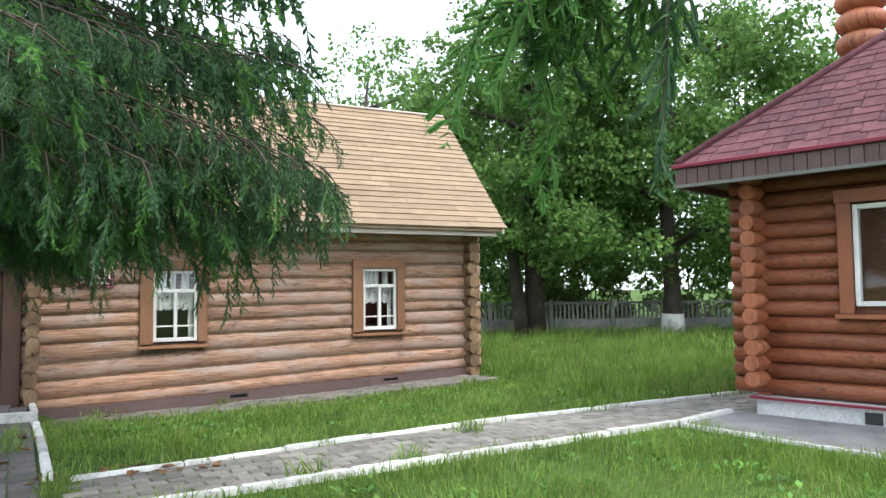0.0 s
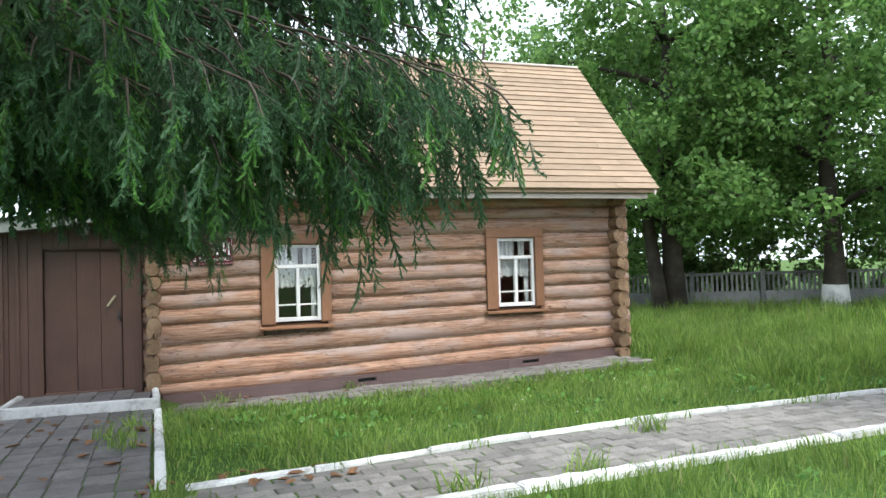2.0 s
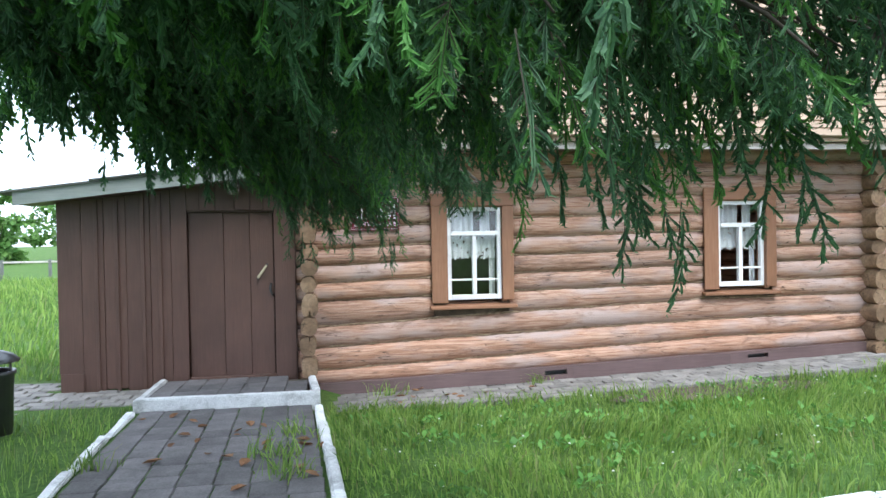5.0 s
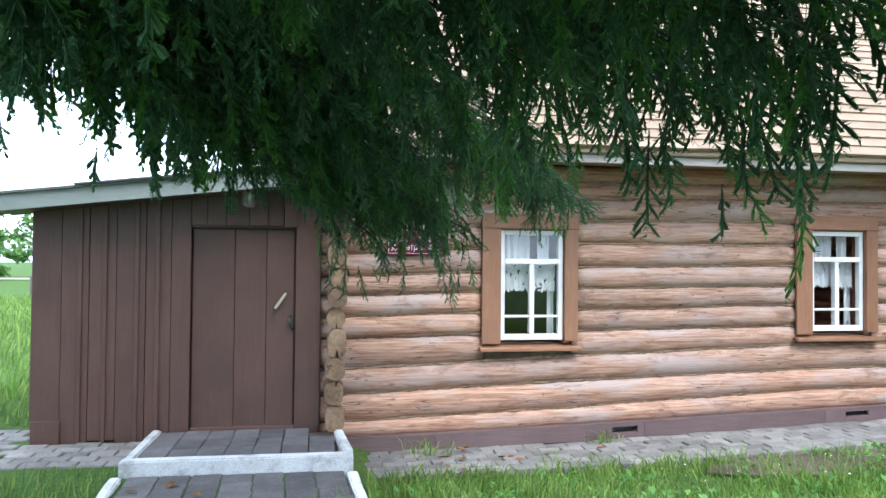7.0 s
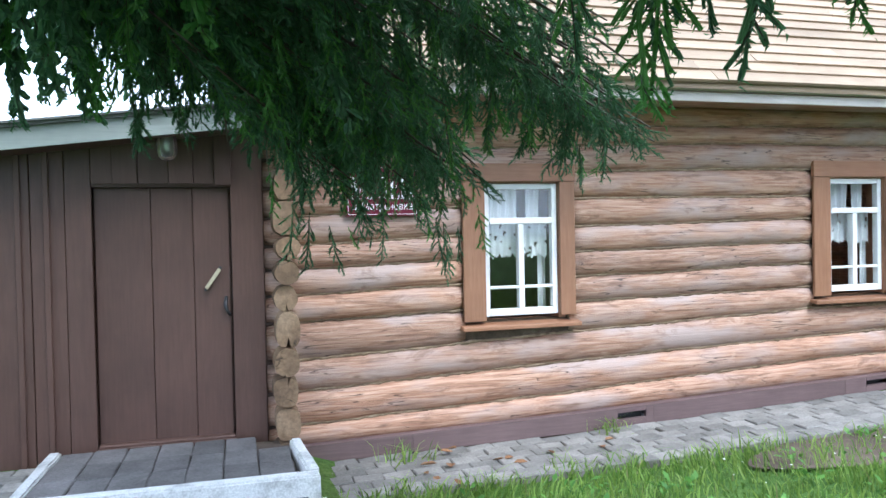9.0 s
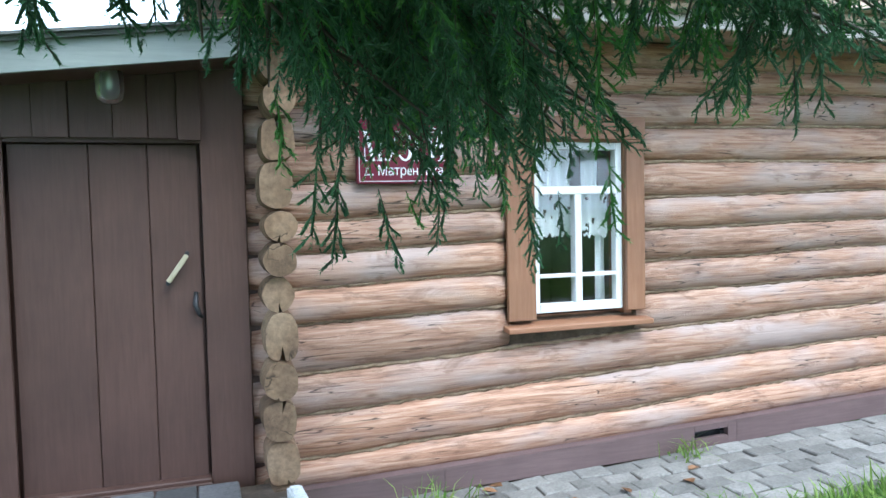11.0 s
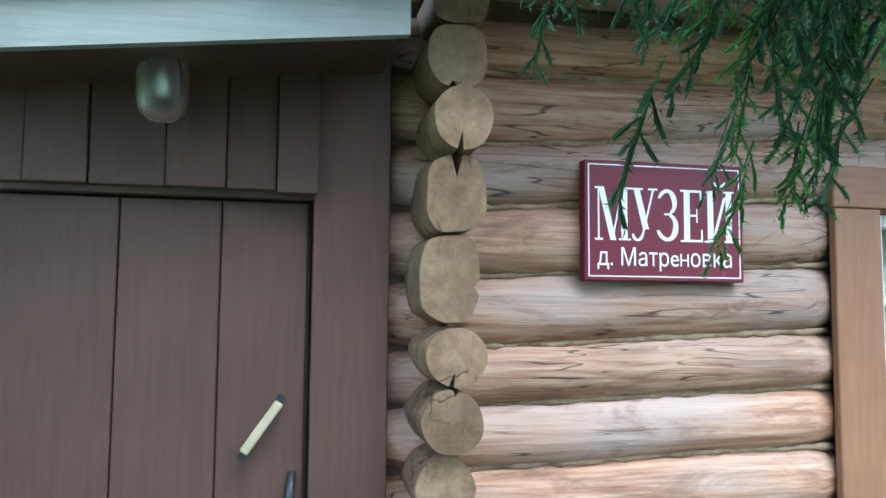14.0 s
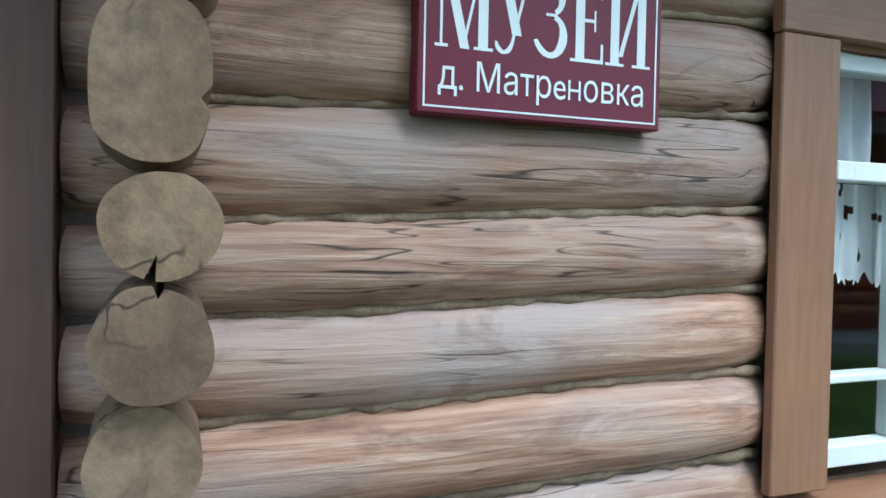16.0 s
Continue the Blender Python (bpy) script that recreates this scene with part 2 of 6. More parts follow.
MOSS = stone_material("caulking", (0.06, 0.042, 0.028), (0.12, 0.085, 0.055), (0.20, 0.15, 0.10), 30.0)


def glass_material(name, tint, rough=0.02):
    k = Nodes(name, rough=rough, spec=0.5)
    k.b.inputs["Base Color"].default_value = (*tint, 1)
    k.b.inputs["Transmission Weight"].default_value = 1.0
    k.b.inputs["IOR"].default_value = 1.45
    return k.mat


GLASS = glass_material("window_glass", (0.95, 0.98, 0.97))
LAMP_GLASS = glass_material("frosted_lamp_glass", (0.80, 0.90, 0.90), 0.5)


# ---- helpers for meshes ----
def link_mesh(name, verts, faces, mats, parent=None, label="", smooth=False, slots=None):
    me = bpy.data.meshes.new(name)
    me.from_pydata([tuple(v) for v in verts], [], faces)
    for m in mats if isinstance(mats, (list, tuple)) else [mats]:
        me.materials.append(m)
    if slots is not None:
        me.polygons.foreach_set("material_index", slots)
    if smooth:
        me.polygons.foreach_set("use_smooth", [True] * len(me.polygons))
    me.update()
    return shared(name, me, parent, label)


def shared(name, me, parent=None, label="", m=None):
    ob = new(name, me)
    if parent is not None:
        ob.parent = parent
    if m is not None:
        ob.matrix_basis = m
    if label:
        tagged(ob, label)
    return ob


def part(name, bm, material, parent, label=""):
    me = bpy.data.meshes.new(name)
    bm.to_mesh(me)
    bm.free()
    for m in material if isinstance(material, (list, tuple)) else [material]:
        me.materials.append(m)
    return shared(name, me, parent, label)


def thing(name, label, category, group="", kind="", at=(0, 0, 0)):
    ob = new(name)
    ob.location = at
    return tagged(ob, label, category, group, kind)


def box_bm(x0, x1, y0, y1, z0, z1, bevel=0.004, skew=None):
    bm = bmesh.new()
    bmesh.ops.create_cube(bm, size=1)
    for v in bm.verts:
        v.co = ((x0 + x1) / 2 + v.co.x * (x1 - x0), (y0 + y1) / 2 + v.co.y * (y1 - y0), (z0 + z1) / 2 + v.co.z * (z1 - z0))
        if skew:
            v.co = skew(v.co)
    if bevel:
        bmesh.ops.bevel(bm, geom=list(bm.edges), offset=bevel, segments=1, affect="EDGES", profile=0.5)
    return bm


def quad_prism(points, y0, y1):
    """A prism from an outline in x, z, reaching from y0 to y1."""
    n = len(points)
    verts = [(x, y0, z) for x, z in points] + [(x, y1, z) for x, z in points]
    faces = [tuple(range(n)), tuple(range(2 * n - 1, n - 1, -1))] + [(i, i + n, (i + 1) % n + n, (i + 1) % n) for i in range(n)]
    return verts, faces


def tube_bm(points, radii, segments=8, cap=True):
    bm = bmesh.new()
    rings = []
    for i, p in enumerate(points):
        p = Vector(p)
        d = (Vector(points[min(i + 1, len(points) - 1)]) - Vector(points[max(i - 1, 0)])).normalized()
        a = d.orthogonal().normalized() if i == 0 else (a - d * a.dot(d)).normalized()
        b = d.cross(a)
        rings.append([bm.verts.new(p + (a * math.cos(2 * math.pi * k / segments) + b * math.sin(2 * math.pi * k / segments)) * radii[i]) for k in range(segments)])
    for r, s in zip(rings, rings[1:]):
        for k in range(segments):
            f = bm.faces.new((r[k], r[(k + 1) % segments], s[(k + 1) % segments], s[k]))
            f.smooth = True
    if cap:
        bm.faces.new(rings[0][::-1])
        bm.faces.new(rings[-1])
    return bm


def lathe_bm(profile, segments=20, at=(0, 0, 0)):
    bm = bmesh.new()
    rings = [[bm.verts.new((at[0] + r * math.cos(2 * math.pi * k / segments), at[1] + r * math.sin(2 * math.pi * k / segments), at[2] + z)) for k in range(segments)] for r, z in profile]
    for r, s in zip(rings, rings[1:]):
        for k in range(segments):
            f = bm.faces.new((r[k], r[(k + 1) % segments], s[(k + 1) % segments], s[k]))
            f.smooth = True
    return bm


def big_mesh(name, verts, faces, mats, slots=None, parent=None, label=""):
    """A large triangle or quad mesh from arrays."""
    me = bpy.data.meshes.new(name)
    n, k = len(faces), faces.shape[1]
    me.vertices.add(len(verts))
    me.vertices.foreach_set("co", np.ascontiguousarray(verts, dtype=np.float32).ravel())
    me.loops.add(n * k)
    me.loops.foreach_set("vertex_index", np.ascontiguousarray(faces, dtype=np.int32).ravel())
    me.polygons.add(n)
    me.polygons.foreach_set("loop_start", np.arange(0, n * k, k, dtype=np.int32))
    for m in mats if isinstance(mats, (list, tuple)) else [mats]:
        me.materials.append(m)
    if slots is not None:
        me.polygons.foreach_set("material_index", np.ascontiguousarray(slots, dtype=np.int32))
    me.update(calc_edges=True)
    me.validate()
    return shared(name, me, parent, label)


def ground_z(x, y):
    """Height of the ground: nearly level, lower towards the hut's door."""
    foot = float(np.interp(x, [-6, -3, 0.1, 0.4, 2.4, 4.65, 6.8, 8.5], [0.20, 0.19, 0.18, 0.015, 0.035, 0.12, 0.215, 0.27]))
    t = min(1.0, max(0.0, (-y - 0.6) / 3.2))
    return foot + (0.28 - foot) * t * t * (3 - 2 * t)


# ---- ground ----
def build_ground():
    xs = [-1500, -400, -120, -60, -30, -18, -12] + [-9 + 0.5 * i for i in range(68)] + [28, 34, 45, 70, 140, 400, 1500]
    ys = [-1500, -400, -100, -40, -24] + [-18 + 0.5 * i for i in range(64)] + [17, 24, 40, 70, 140, 400, 1500]
    verts = [(x, y, ground_z(x, y) - 0.01) for y in ys for x in xs]
    w = len(xs)
    faces = [(j * w + i, j * w + i + 1, (j + 1) * w + i + 1, (j + 1) * w + i) for j in range(len(ys) - 1) for i in range(w - 1)]
    tagged(link_mesh("ground", verts, faces, GROUND, smooth=True), "uneven ground under mown and long grass", "ground", kind="structure")


build_ground()

# ---- log hut ----
JX = np.array([-0.4, 0.3, 2.4, 4.65, 6.8, 7.4])
JOINTS = [
    (0.115, 0.134, 0.195, 0.272, 0.342, 0.36),
    (0.27, 0.289, 0.372, 0.480, 0.523, 0.53),
    (0.52, 0.546, 0.623, 0.689, 0.724, 0.73),
    (0.75, 0.771, 0.861, 0.945, 0.953, 0.955),
    (1.04, 1.055, 1.100, 1.140, 1.154, 1.157),
    (1.22, 1.241, 1.305, 1.345, 1.384, 1.39),
    (1.42, 1.440, 1.510, 1.536, 1.535, 1.535),
    (1.59, 1.610, 1.710, 1.746, 1.758, 1.76),
    (1.80, 1.830, 1.935, 1.945, 1.950, 1.95),
    (2.01, 2.040, 2.165, 2.188, 2.185, 2.185),
    (2.22, 2.240, 2.380, 2.410, 2.410, 2.41),
    (2.45, 2.460, 2.530, 2.557, 2.585, 2.59),
    (2.63, 2.640, 2.690, 2.720, 2.750, 2.755),
]
WALL_Y = 0.065


def joint(k, x):
    return float(np.interp(x, JX, JOINTS[k])) + 0.012 * noise.noise((x * 0.9, k * 7.3, 0)) + 0.006 * noise.noise((x * 2.7, k * 3.1, 5))


def log_mesh(x0, x1, k, r=0.115, sides=18):
    """One log of the front wall between joint lines k and k + 1."""
    n = max(3, int((x1 - x0) / 0.11))
    verts, faces, slots = [], [], []
    for i in range(n + 1):
        x = x0 + (x1 - x0) * i / n
        lo, hi = joint(k, x), joint(k + 1, x)
        zc, rz = (lo + hi) / 2, (hi - lo) / 2 + 0.006
        end = min(i, n - i)
        shrink = (0.80, 0.95)[end] if end < 2 else 1.0
        for s in range(sides):
            a = 2 * math.pi * s / sides
            c, q = math.cos(a), math.sin(a)
            bump = 1 + 0.035 * noise.noise((x * 1.7, c * 0.9 + k * 5, q * 0.9)) + 0.02 * noise.noise((x * 6, c * 2 + k * 5, q * 2))
            verts.append((x + (0.012 * c if end == 0 else 0), WALL_Y + math.copysign(abs(c) ** 0.8, c) * r * bump * shrink, zc + math.copysign(abs(q) ** 0.9, q) * rz * bump * (shrink + 1) / 2))
    for i in range(n):
        for s in range(sides):
            t = (s + 1) % sides
            faces.append((i * sides + s, i * sides + t, (i + 1) * sides + t, (i + 1) * sides + s))
            slots.append(0)
    for base in (0, n * sides):
        faces.append(tuple(range(base, base + sides)) if base else tuple(range(sides - 1, -1, -1)))
        slots.append(1)
    return verts, faces, slots


WINDOWS = [(1.642, 2.262, 1.018, 2.060), (4.900, 5.506, 1.082, 2.102)]
hut = thing("log_house", "long weathered log hut with a pale board roof", "house", at=(0, 0, 0))


def build_front_wall():
    # caulking behind the joints, pierced by the windows
    bm = bmesh.new()
    xs = [0.0, 1.60, 2.30, 4.86, 5.55, 7.15]
    zs = [(0.12, 0.98, 2.10, 2.7)] * 2 + [(0.14, 0.98, 2.10, 2.7)] + [(0.2, 1.04, 2.14, 2.74)] * 3
    f = [[bm.verts.new((x, WALL_Y - 0.035, z)) for z in zc] for x, zc in zip(xs, zs)]
    b = [[bm.verts.new((x, WALL_Y + 0.09, z)) for z in zc] for x, zc in zip(xs, zs)]
    hole = {(1, 1), (3, 1)}
    for i in range(5):
        for j in range(3):
            if (i, j) in hole:
                bm.faces.new((f[i][j], b[i][j], b[i + 1][j], f[i + 1][j]))
                bm.faces.new((f[i][j + 1], f[i + 1][j + 1], b[i + 1][j + 1], b[i][j + 1]))
                bm.faces.new((f[i][j], f[i][j + 1], b[i][j + 1], b[i][j]))
                bm.faces.new((f[i + 1][j], b[i + 1][j], b[i + 1][j + 1], f[i + 1][j + 1]))
                continue
            bm.faces.new((f[i][j], f[i + 1][j], f[i + 1][j + 1], f[i][j + 1]))
            bm.faces.new((b[i][j], b[i][j + 1], b[i + 1][j + 1], b[i + 1][j]))
    wall = part("front_wall", bm, MOSS, hut, "log wall with mossy caulked joints")
    for k in range(12):
        cuts = [(-0.02, 7.16)]
        for x0, x1, z0, z1 in WINDOWS:
            a, d = x0 - 0.155, x1 + 0.10
            mid = (joint(k, (a + d) / 2) + joint(k + 1, (a + d) / 2)) / 2
            if z0 - 0.10 < mid < z1 + 0.14:
                cuts = [c for lo, hi in cuts for c in ((lo, min(hi, a)), (max(lo, d), hi)) if c[1] - c[0] > 0.1]
        for lo, hi in cuts:
            v, fc, sl = log_mesh(lo, hi, k)
            link_mesh("log", v, fc, [LOG, END], wall, smooth=False, slots=sl).data.polygons.foreach_set("use_smooth", [s == 0 for s in sl])


build_front_wall()


def build_caulking():
    rng = random.Random(6)
    for k in range(1, 12):
        for a, b in ((0.12, 1.47), (2.38, 4.73), (5.62, 6.78)) if 4 <= k <= 9 else ((0.12, 6.78),):
            n = int((b - a) / 0.035)
            pts = [(a + (b - a) * i / n, WALL_Y - 0.062 + rng.uniform(-0.006, 0.006), joint(k, a + (b - a) * i / n) + rng.uniform(-0.004, 0.004)) for i in range(n + 1)]
            part("caulking_rope", tube_bm(pts, [rng.uniform(0.008, 0.016) for _ in pts], 6), CAULK, hut, "frayed straw-coloured caulking rope")


build_caulking()


def end_log(x, y0, y1, zc, rx, rz, parent, seed, mats, flat=0.0, crack_turn=0.0, name="log_end"):
    """A log running along y, its sawn end with a drying crack facing -y."""
    rng = random.Random(seed)
    sides, n = 64, 4
    verts, faces, slots = [], [], []
    shape = [1 + 0.10 * noise.noise((math.cos(2 * math.pi * s / sides) * 1.2, math.sin(2 * math.pi * s / sides) * 1.2, seed * 3.7)) for s in range(sides)]
    ca = int(sides * (0.75 + crack_turn) + rng.uniform(-2.5, 2.5)) % sides
    for i in range(n + 1):
        t = i / n
        for s in range(sides):
            a = 2 * math.pi * s / sides
            c, q = math.cos(a), math.sin(a)
            p = 1 - flat * 0.5
            px = math.copysign(abs(c) ** p, c) * rx * shape[s]
            pz = math.copysign(abs(q) ** p, q) * rz * shape[s]
            k = 0.94 if i == 0 else 1.0
            if s == ca and i < 2:
                k *= (0.4 if i == 0 else 0.9) if seed % 5 in (0, 1, 3) else (0.8 if i == 0 else 0.97)
            verts.append((x + px * k, y0 + (y1 - y0) * (t ** 2 if i else 0) + (0.012 if i == 1 and s != ca else 0), zc + pz * k))
    for i in range(n):
        for s in range(sides):
            t = (s + 1) % sides
            faces.append((i * sides + t, i * sides + s, (i + 1) * sides + s, (i + 1) * sides + t))
            slots.append(0 if i else 1)
    c = len(verts)
    verts.append((x + rng.uniform(-0.01, 0.01), y0 - 0.002, zc + rng.uniform(-0.01, 0.01)))
    for s in range(sides):
        faces.append((c, s, (s + 1) % sides))
        slots.append(1)
    faces.append(tuple((n) * sides + s for s in range(sides)))
    slots.append(0)
    ob = link_mesh(name, verts, faces, mats, parent, slots=slots)
    ob.data.polygons.foreach_set("use_smooth", [s == 0 for s in slots])
    return ob


# side walls: their log ends stick out at both front corners
END_Z = [0.05, 0.24, 0.483, 0.70, 0.895, 1.15, 1.335, 1.513, 1.68, 1.93, 2.155, 2.335, 2.52, 2.68, 2.80]


def build_side_walls():
    left = part("side_wall", box_bm(0.10, 0.17, 0.0, 3.5, 0.1, 2.75, 0), MOSS, hut, "side log wall with rough sawn projecting ends")
    for k, (lo, hi) in enumerate(zip(END_Z, END_Z[1:])):
        lean = 0.075 + 0.05 * (lo / 2.6)
        flat = (0.7, 0.6, 0.6, 0.35, 0.6, 0, 0, 0, 0.65, 0.6, 0.1, 0.6, 0.5, 0.5)[k]
        turn = (0, 0, 0.5, 0, 0, 0, 0.5, 0, 0.25, 0.5, 0, 0, 0.5, 0)[k]
        end_log(lean + 0.012 + 0.010 * math.sin(k * 2.1), -0.25 + 0.02 * math.sin(k * 1.7), 3.6, (lo + hi) / 2, 0.088, (hi - lo) / 2 + 0.002, left, k + 1, [LOG_Y, END], flat, turn)
    right = part("side_wall", box_bm(6.86, 6.93, 0.0, 3.5, 0.2, 2.75, 0), MOSS, hut, "side log wall with rough sawn projecting ends")
    for k in range(13):
        lo, hi = END_Z[k] * 0.955 + 0.16, END_Z[k + 1] * 0.955 + 0.16
        end_log(6.89 + 0.014 * math.sin(k * 1.9), -0.25 + 0.03 * math.sin(k * 2.3), 3.6, (lo + hi) / 2, 0.10, (hi - lo) / 2 + 0.004, right, k + 31, [LOG_Y, END], 0.35 if k % 3 else 0.0, 0.5 if k % 2 else 0.0)
    back = part("back_wall", box_bm(-0.2, 7.1, 3.4, 3.55, 0.1, 2.75, 0.01), LOG, hut)
    part("gable", bm_from(*gable(7.02, 7.10)), LOG_Y, hut, "boarded gable")
    part("gable", bm_from(*gable(-0.02, 0.06)), LOG_Y, hut, "boarded gable")
    part("room_floor", box_bm(0.2, 6.8, 0.2, 3.38, 0.28, 0.36, 0), ROOM, hut)
    part("room_ceiling", box_bm(0.2, 6.8, 0.2, 3.38, 2.52, 2.6, 0), ROOM, hut)
    part("room_partition", box_bm(3.4, 3.5, 0.2, 3.38, 0.36, 2.52, 0), ROOM, hut)
    part("room_lining", box_bm(0.2, 6.8, 3.3, 3.38, 0.36, 2.52, 0), ROOM, hut)


RIDGE_Y, RIDGE_Z, EAVE_Y, EAVE_Z = 1.75, 5.27, -0.60, 2.80
ROOF_X0, ROOF_X1 = -0.35, 7.33


def gable(x0, x1):
    pts = [(-0.1, 2.68), (3.5, 2.68), (RIDGE_Y, RIDGE_Z - 0.12)]
    verts = [(x0, y, z) for y, z in pts] + [(x1, y, z) for y, z in pts]
    return verts, [(0, 2, 1), (3, 4, 5), (0, 1, 4, 3), (1, 2, 5, 4), (2, 0, 3, 5)]


def bm_from(verts, faces):
    bm = bmesh.new()
    vs = [bm.verts.new(v) for v in verts]
    for f in faces:
        bm.faces.new([vs[i] for i in f])
    bmesh.ops.recalc_face_normals(bm, faces=list(bm.faces))
    return bm


build_side_walls()


def build_roof():
    slope = Vector((0, RIDGE_Y - EAVE_Y, RIDGE_Z - EAVE_Z))
    length = slope.length
    u = slope.normalized()
    nrm = Vector((0, -u.z, u.y))
    def slab(y_sign):
        e, r = Vector((0, EAVE_Y, EAVE_Z)), Vector((0, RIDGE_Y, RIDGE_Z))
        if y_sign < 0:
            e = Vector((0, 2 * RIDGE_Y - EAVE_Y, EAVE_Z))
        down = Vector((0, 0, -0.05))
        pts = []
        for x in (ROOF_X0, ROOF_X1):
            for p in (e, r, r + down, e + down):
                pts.append((x, p.y, p.z - 0.012))
        return pts, [(0, 1, 2, 3), (7, 6, 5, 4), (0, 4, 5, 1), (1, 5, 6, 2), (2, 6, 7, 3), (3, 7, 4, 0)]
    deck = part("roof", bm_from(*slab(1)), ROOFWOOD, hut, "pitched roof of pale overlapping boards")
    part("rear_roof", bm_from(*slab(-1)), ROOFWOOD, hut)
    rng = random.Random(4)
    rows, step = 24, length / 24
    for r in range(rows):
        x = ROOF_X0 - 0.02
        while x < ROOF_X1 - 0.05:
            w = rng.choice((0.9, 1.3, 1.8, 2.4))
            x1 = min(x + w, ROOF_X1 + 0.02)
            if ROOF_X1 - x1 < 0.3:
                x1 = ROOF_X1 + 0.02
            lift = 0.020 + rng.uniform(-0.003, 0.004)
            a = Vector((0, EAVE_Y, EAVE_Z)) + u * (r * step - 0.03 + rng.uniform(-0.004, 0.004))
            b = a + u * (step + 0.055)
            verts = []
            for xx in (x + 0.002, x1 - 0.002):
                verts += [Vector((xx, 0, 0)) + a + nrm * (lift + 0.014), Vector((xx, 0, 0)) + b + nrm * 0.012, Vector((xx, 0, 0)) + b + nrm * 0.002, Vector((xx, 0, 0)) + a + nrm * (lift - 0.012)]
            link_mesh("roof_board", verts, [(0, 1, 2, 3), (7, 6, 5, 4), (0, 4, 5, 1), (2, 6, 7, 3), (3, 7, 4, 0), (1, 5, 6, 2)], ROOFWOOD, deck)
            x = x1
    part("ridge_cap", box_bm(ROOF_X0, ROOF_X1, RIDGE_Y - 0.07, RIDGE_Y + 0.07, RIDGE_Z - 0.01, RIDGE_Z + 0.03, 0.01), FASCIA, hut)
    # eave: soffit and the pale double fascia
    part("soffit", bm_from(*quad_yz([(-0.50, 2.72), (0.0, 2.70), (0.0, 2.78), (-0.50, 2.78)], ROOF_X0 + 0.05, 7.2)), LOG, hut)
    part("fascia", box_bm(ROOF_X0, 7.20, -0.535, -0.505, 2.655, 2.725, 0.003), FASCIA, hut, "pale weathered eave board")
    part("fascia", box_bm(ROOF_X0, 7.20, -0.55, -0.505, 2.735, 2.79, 0.003), FASCIA, hut, "pale weathered eave board")
    part("verge_board", bm_from(*quad_yz([(EAVE_Y - 0.02, EAVE_Z - 0.10), (EAVE_Y - 0.02, EAVE_Z - 0.01), (RIDGE_Y, RIDGE_Z - 0.01), (RIDGE_Y, RIDGE_Z - 0.12)], 7.27, 7.30)), FASCIA, hut)
    # a plank laid up the slope
    a, b = Vector((2.30, 0.13, 0)), Vector((1.62, 1.0, 0))
    for p in (a, b):
        p.z = EAVE_Z + (p.y - EAVE_Y) * slope.z / slope.y
    d = (b - a).normalized()
    s = d.cross(nrm) * 0.05
    verts = [p + q * s + nrm * h for h in (0.037, 0.062) for p, q in ((a, 1), (a, -1), (b, -1), (b, 1))]
    plank = link_mesh("plank", verts, [(3, 2, 1, 0), (4, 5, 6, 7), (0, 1, 5, 4), (1, 2, 6, 5), (2, 3, 7, 6), (3, 0, 4, 7)], FASCIA)
    tagged(plank, "pale plank lying aslant on the board roof", "plank")


def quad_yz(points, x0, x1):
    n = len(points)
    verts = [(x0, y, z) for y, z in points] + [(x1, y, z) for y, z in points]
    return verts, [tuple(range(n)), tuple(range(2 * n - 1, n - 1, -1))] + [(i, i + n, (i + 1) % n + n, (i + 1) % n) for i in range(n)]


build_roof()


def build_skirting():
    def edge(lo):
        return lambda x: float(np.interp(x, [0.2, 2.4, 4.65, 6.8], (0.03, 0.055, 0.143, 0.235) if lo else (0.145, 0.205, 0.28, 0.35)))
    lo, hi = edge(True), edge(False)
    seams = [0.20, 1.02, 3.06, 5.0, 6.80]
    for a, b in zip(seams, seams[1:]):
        vent = next((v for v in (2.86, 5.36) if a < v < b), None)
        spans = [(a, b, 0, 1)]
        if vent:
            spans = [(a, vent - 0.13, 0, 1), (vent + 0.13, b, 0, 1), (vent - 0.13, vent + 0.13, 0, 0.42), (vent - 0.13, vent + 0.13, 0.8, 1)]
        for x0, x1, p, q in spans:
            g = 0.0015
            pts = [(x0 + g, lo(x0) + (hi(x0) - lo(x0)) * p), (x1 - g, lo(x1) + (hi(x1) - lo(x1)) * p), (x1 - g, lo(x1) + (hi(x1) - lo(x1)) * q), (x0 + g, lo(x0) + (hi(x0) - lo(x0)) * q)]
            part("skirting_board", bm_from(*quad_prism(pts, -0.10, -0.055)), SKIRT, hut, "dull plum-brown painted skirting board")
        if vent:
            part("vent", box_bm(vent - 0.13, vent + 0.13, -0.02, 0.0, lo(vent), hi(vent), 0), IRON, hut, "dark floor vent slot")
    cap = [(0.2, 0.145), (2.4, 0.205), (4.65, 0.28), (6.8, 0.35)]
    part("skirting_ledge", bm_from(*quad_prism(cap + [(x, z + 0.012) for x, z in reversed(cap)], -0.103, 0.0)), SKIRT, hut)
    foot = [(-0.1, -0.2), (7.1, -0.2), (7.1, 0.20), (0.2, 0.10), (-0.1, 0.1)]
    part("footing", bm_from(*quad_prism(foot, 0.0, 0.3)), PLINTH, hut)


build_skirting()


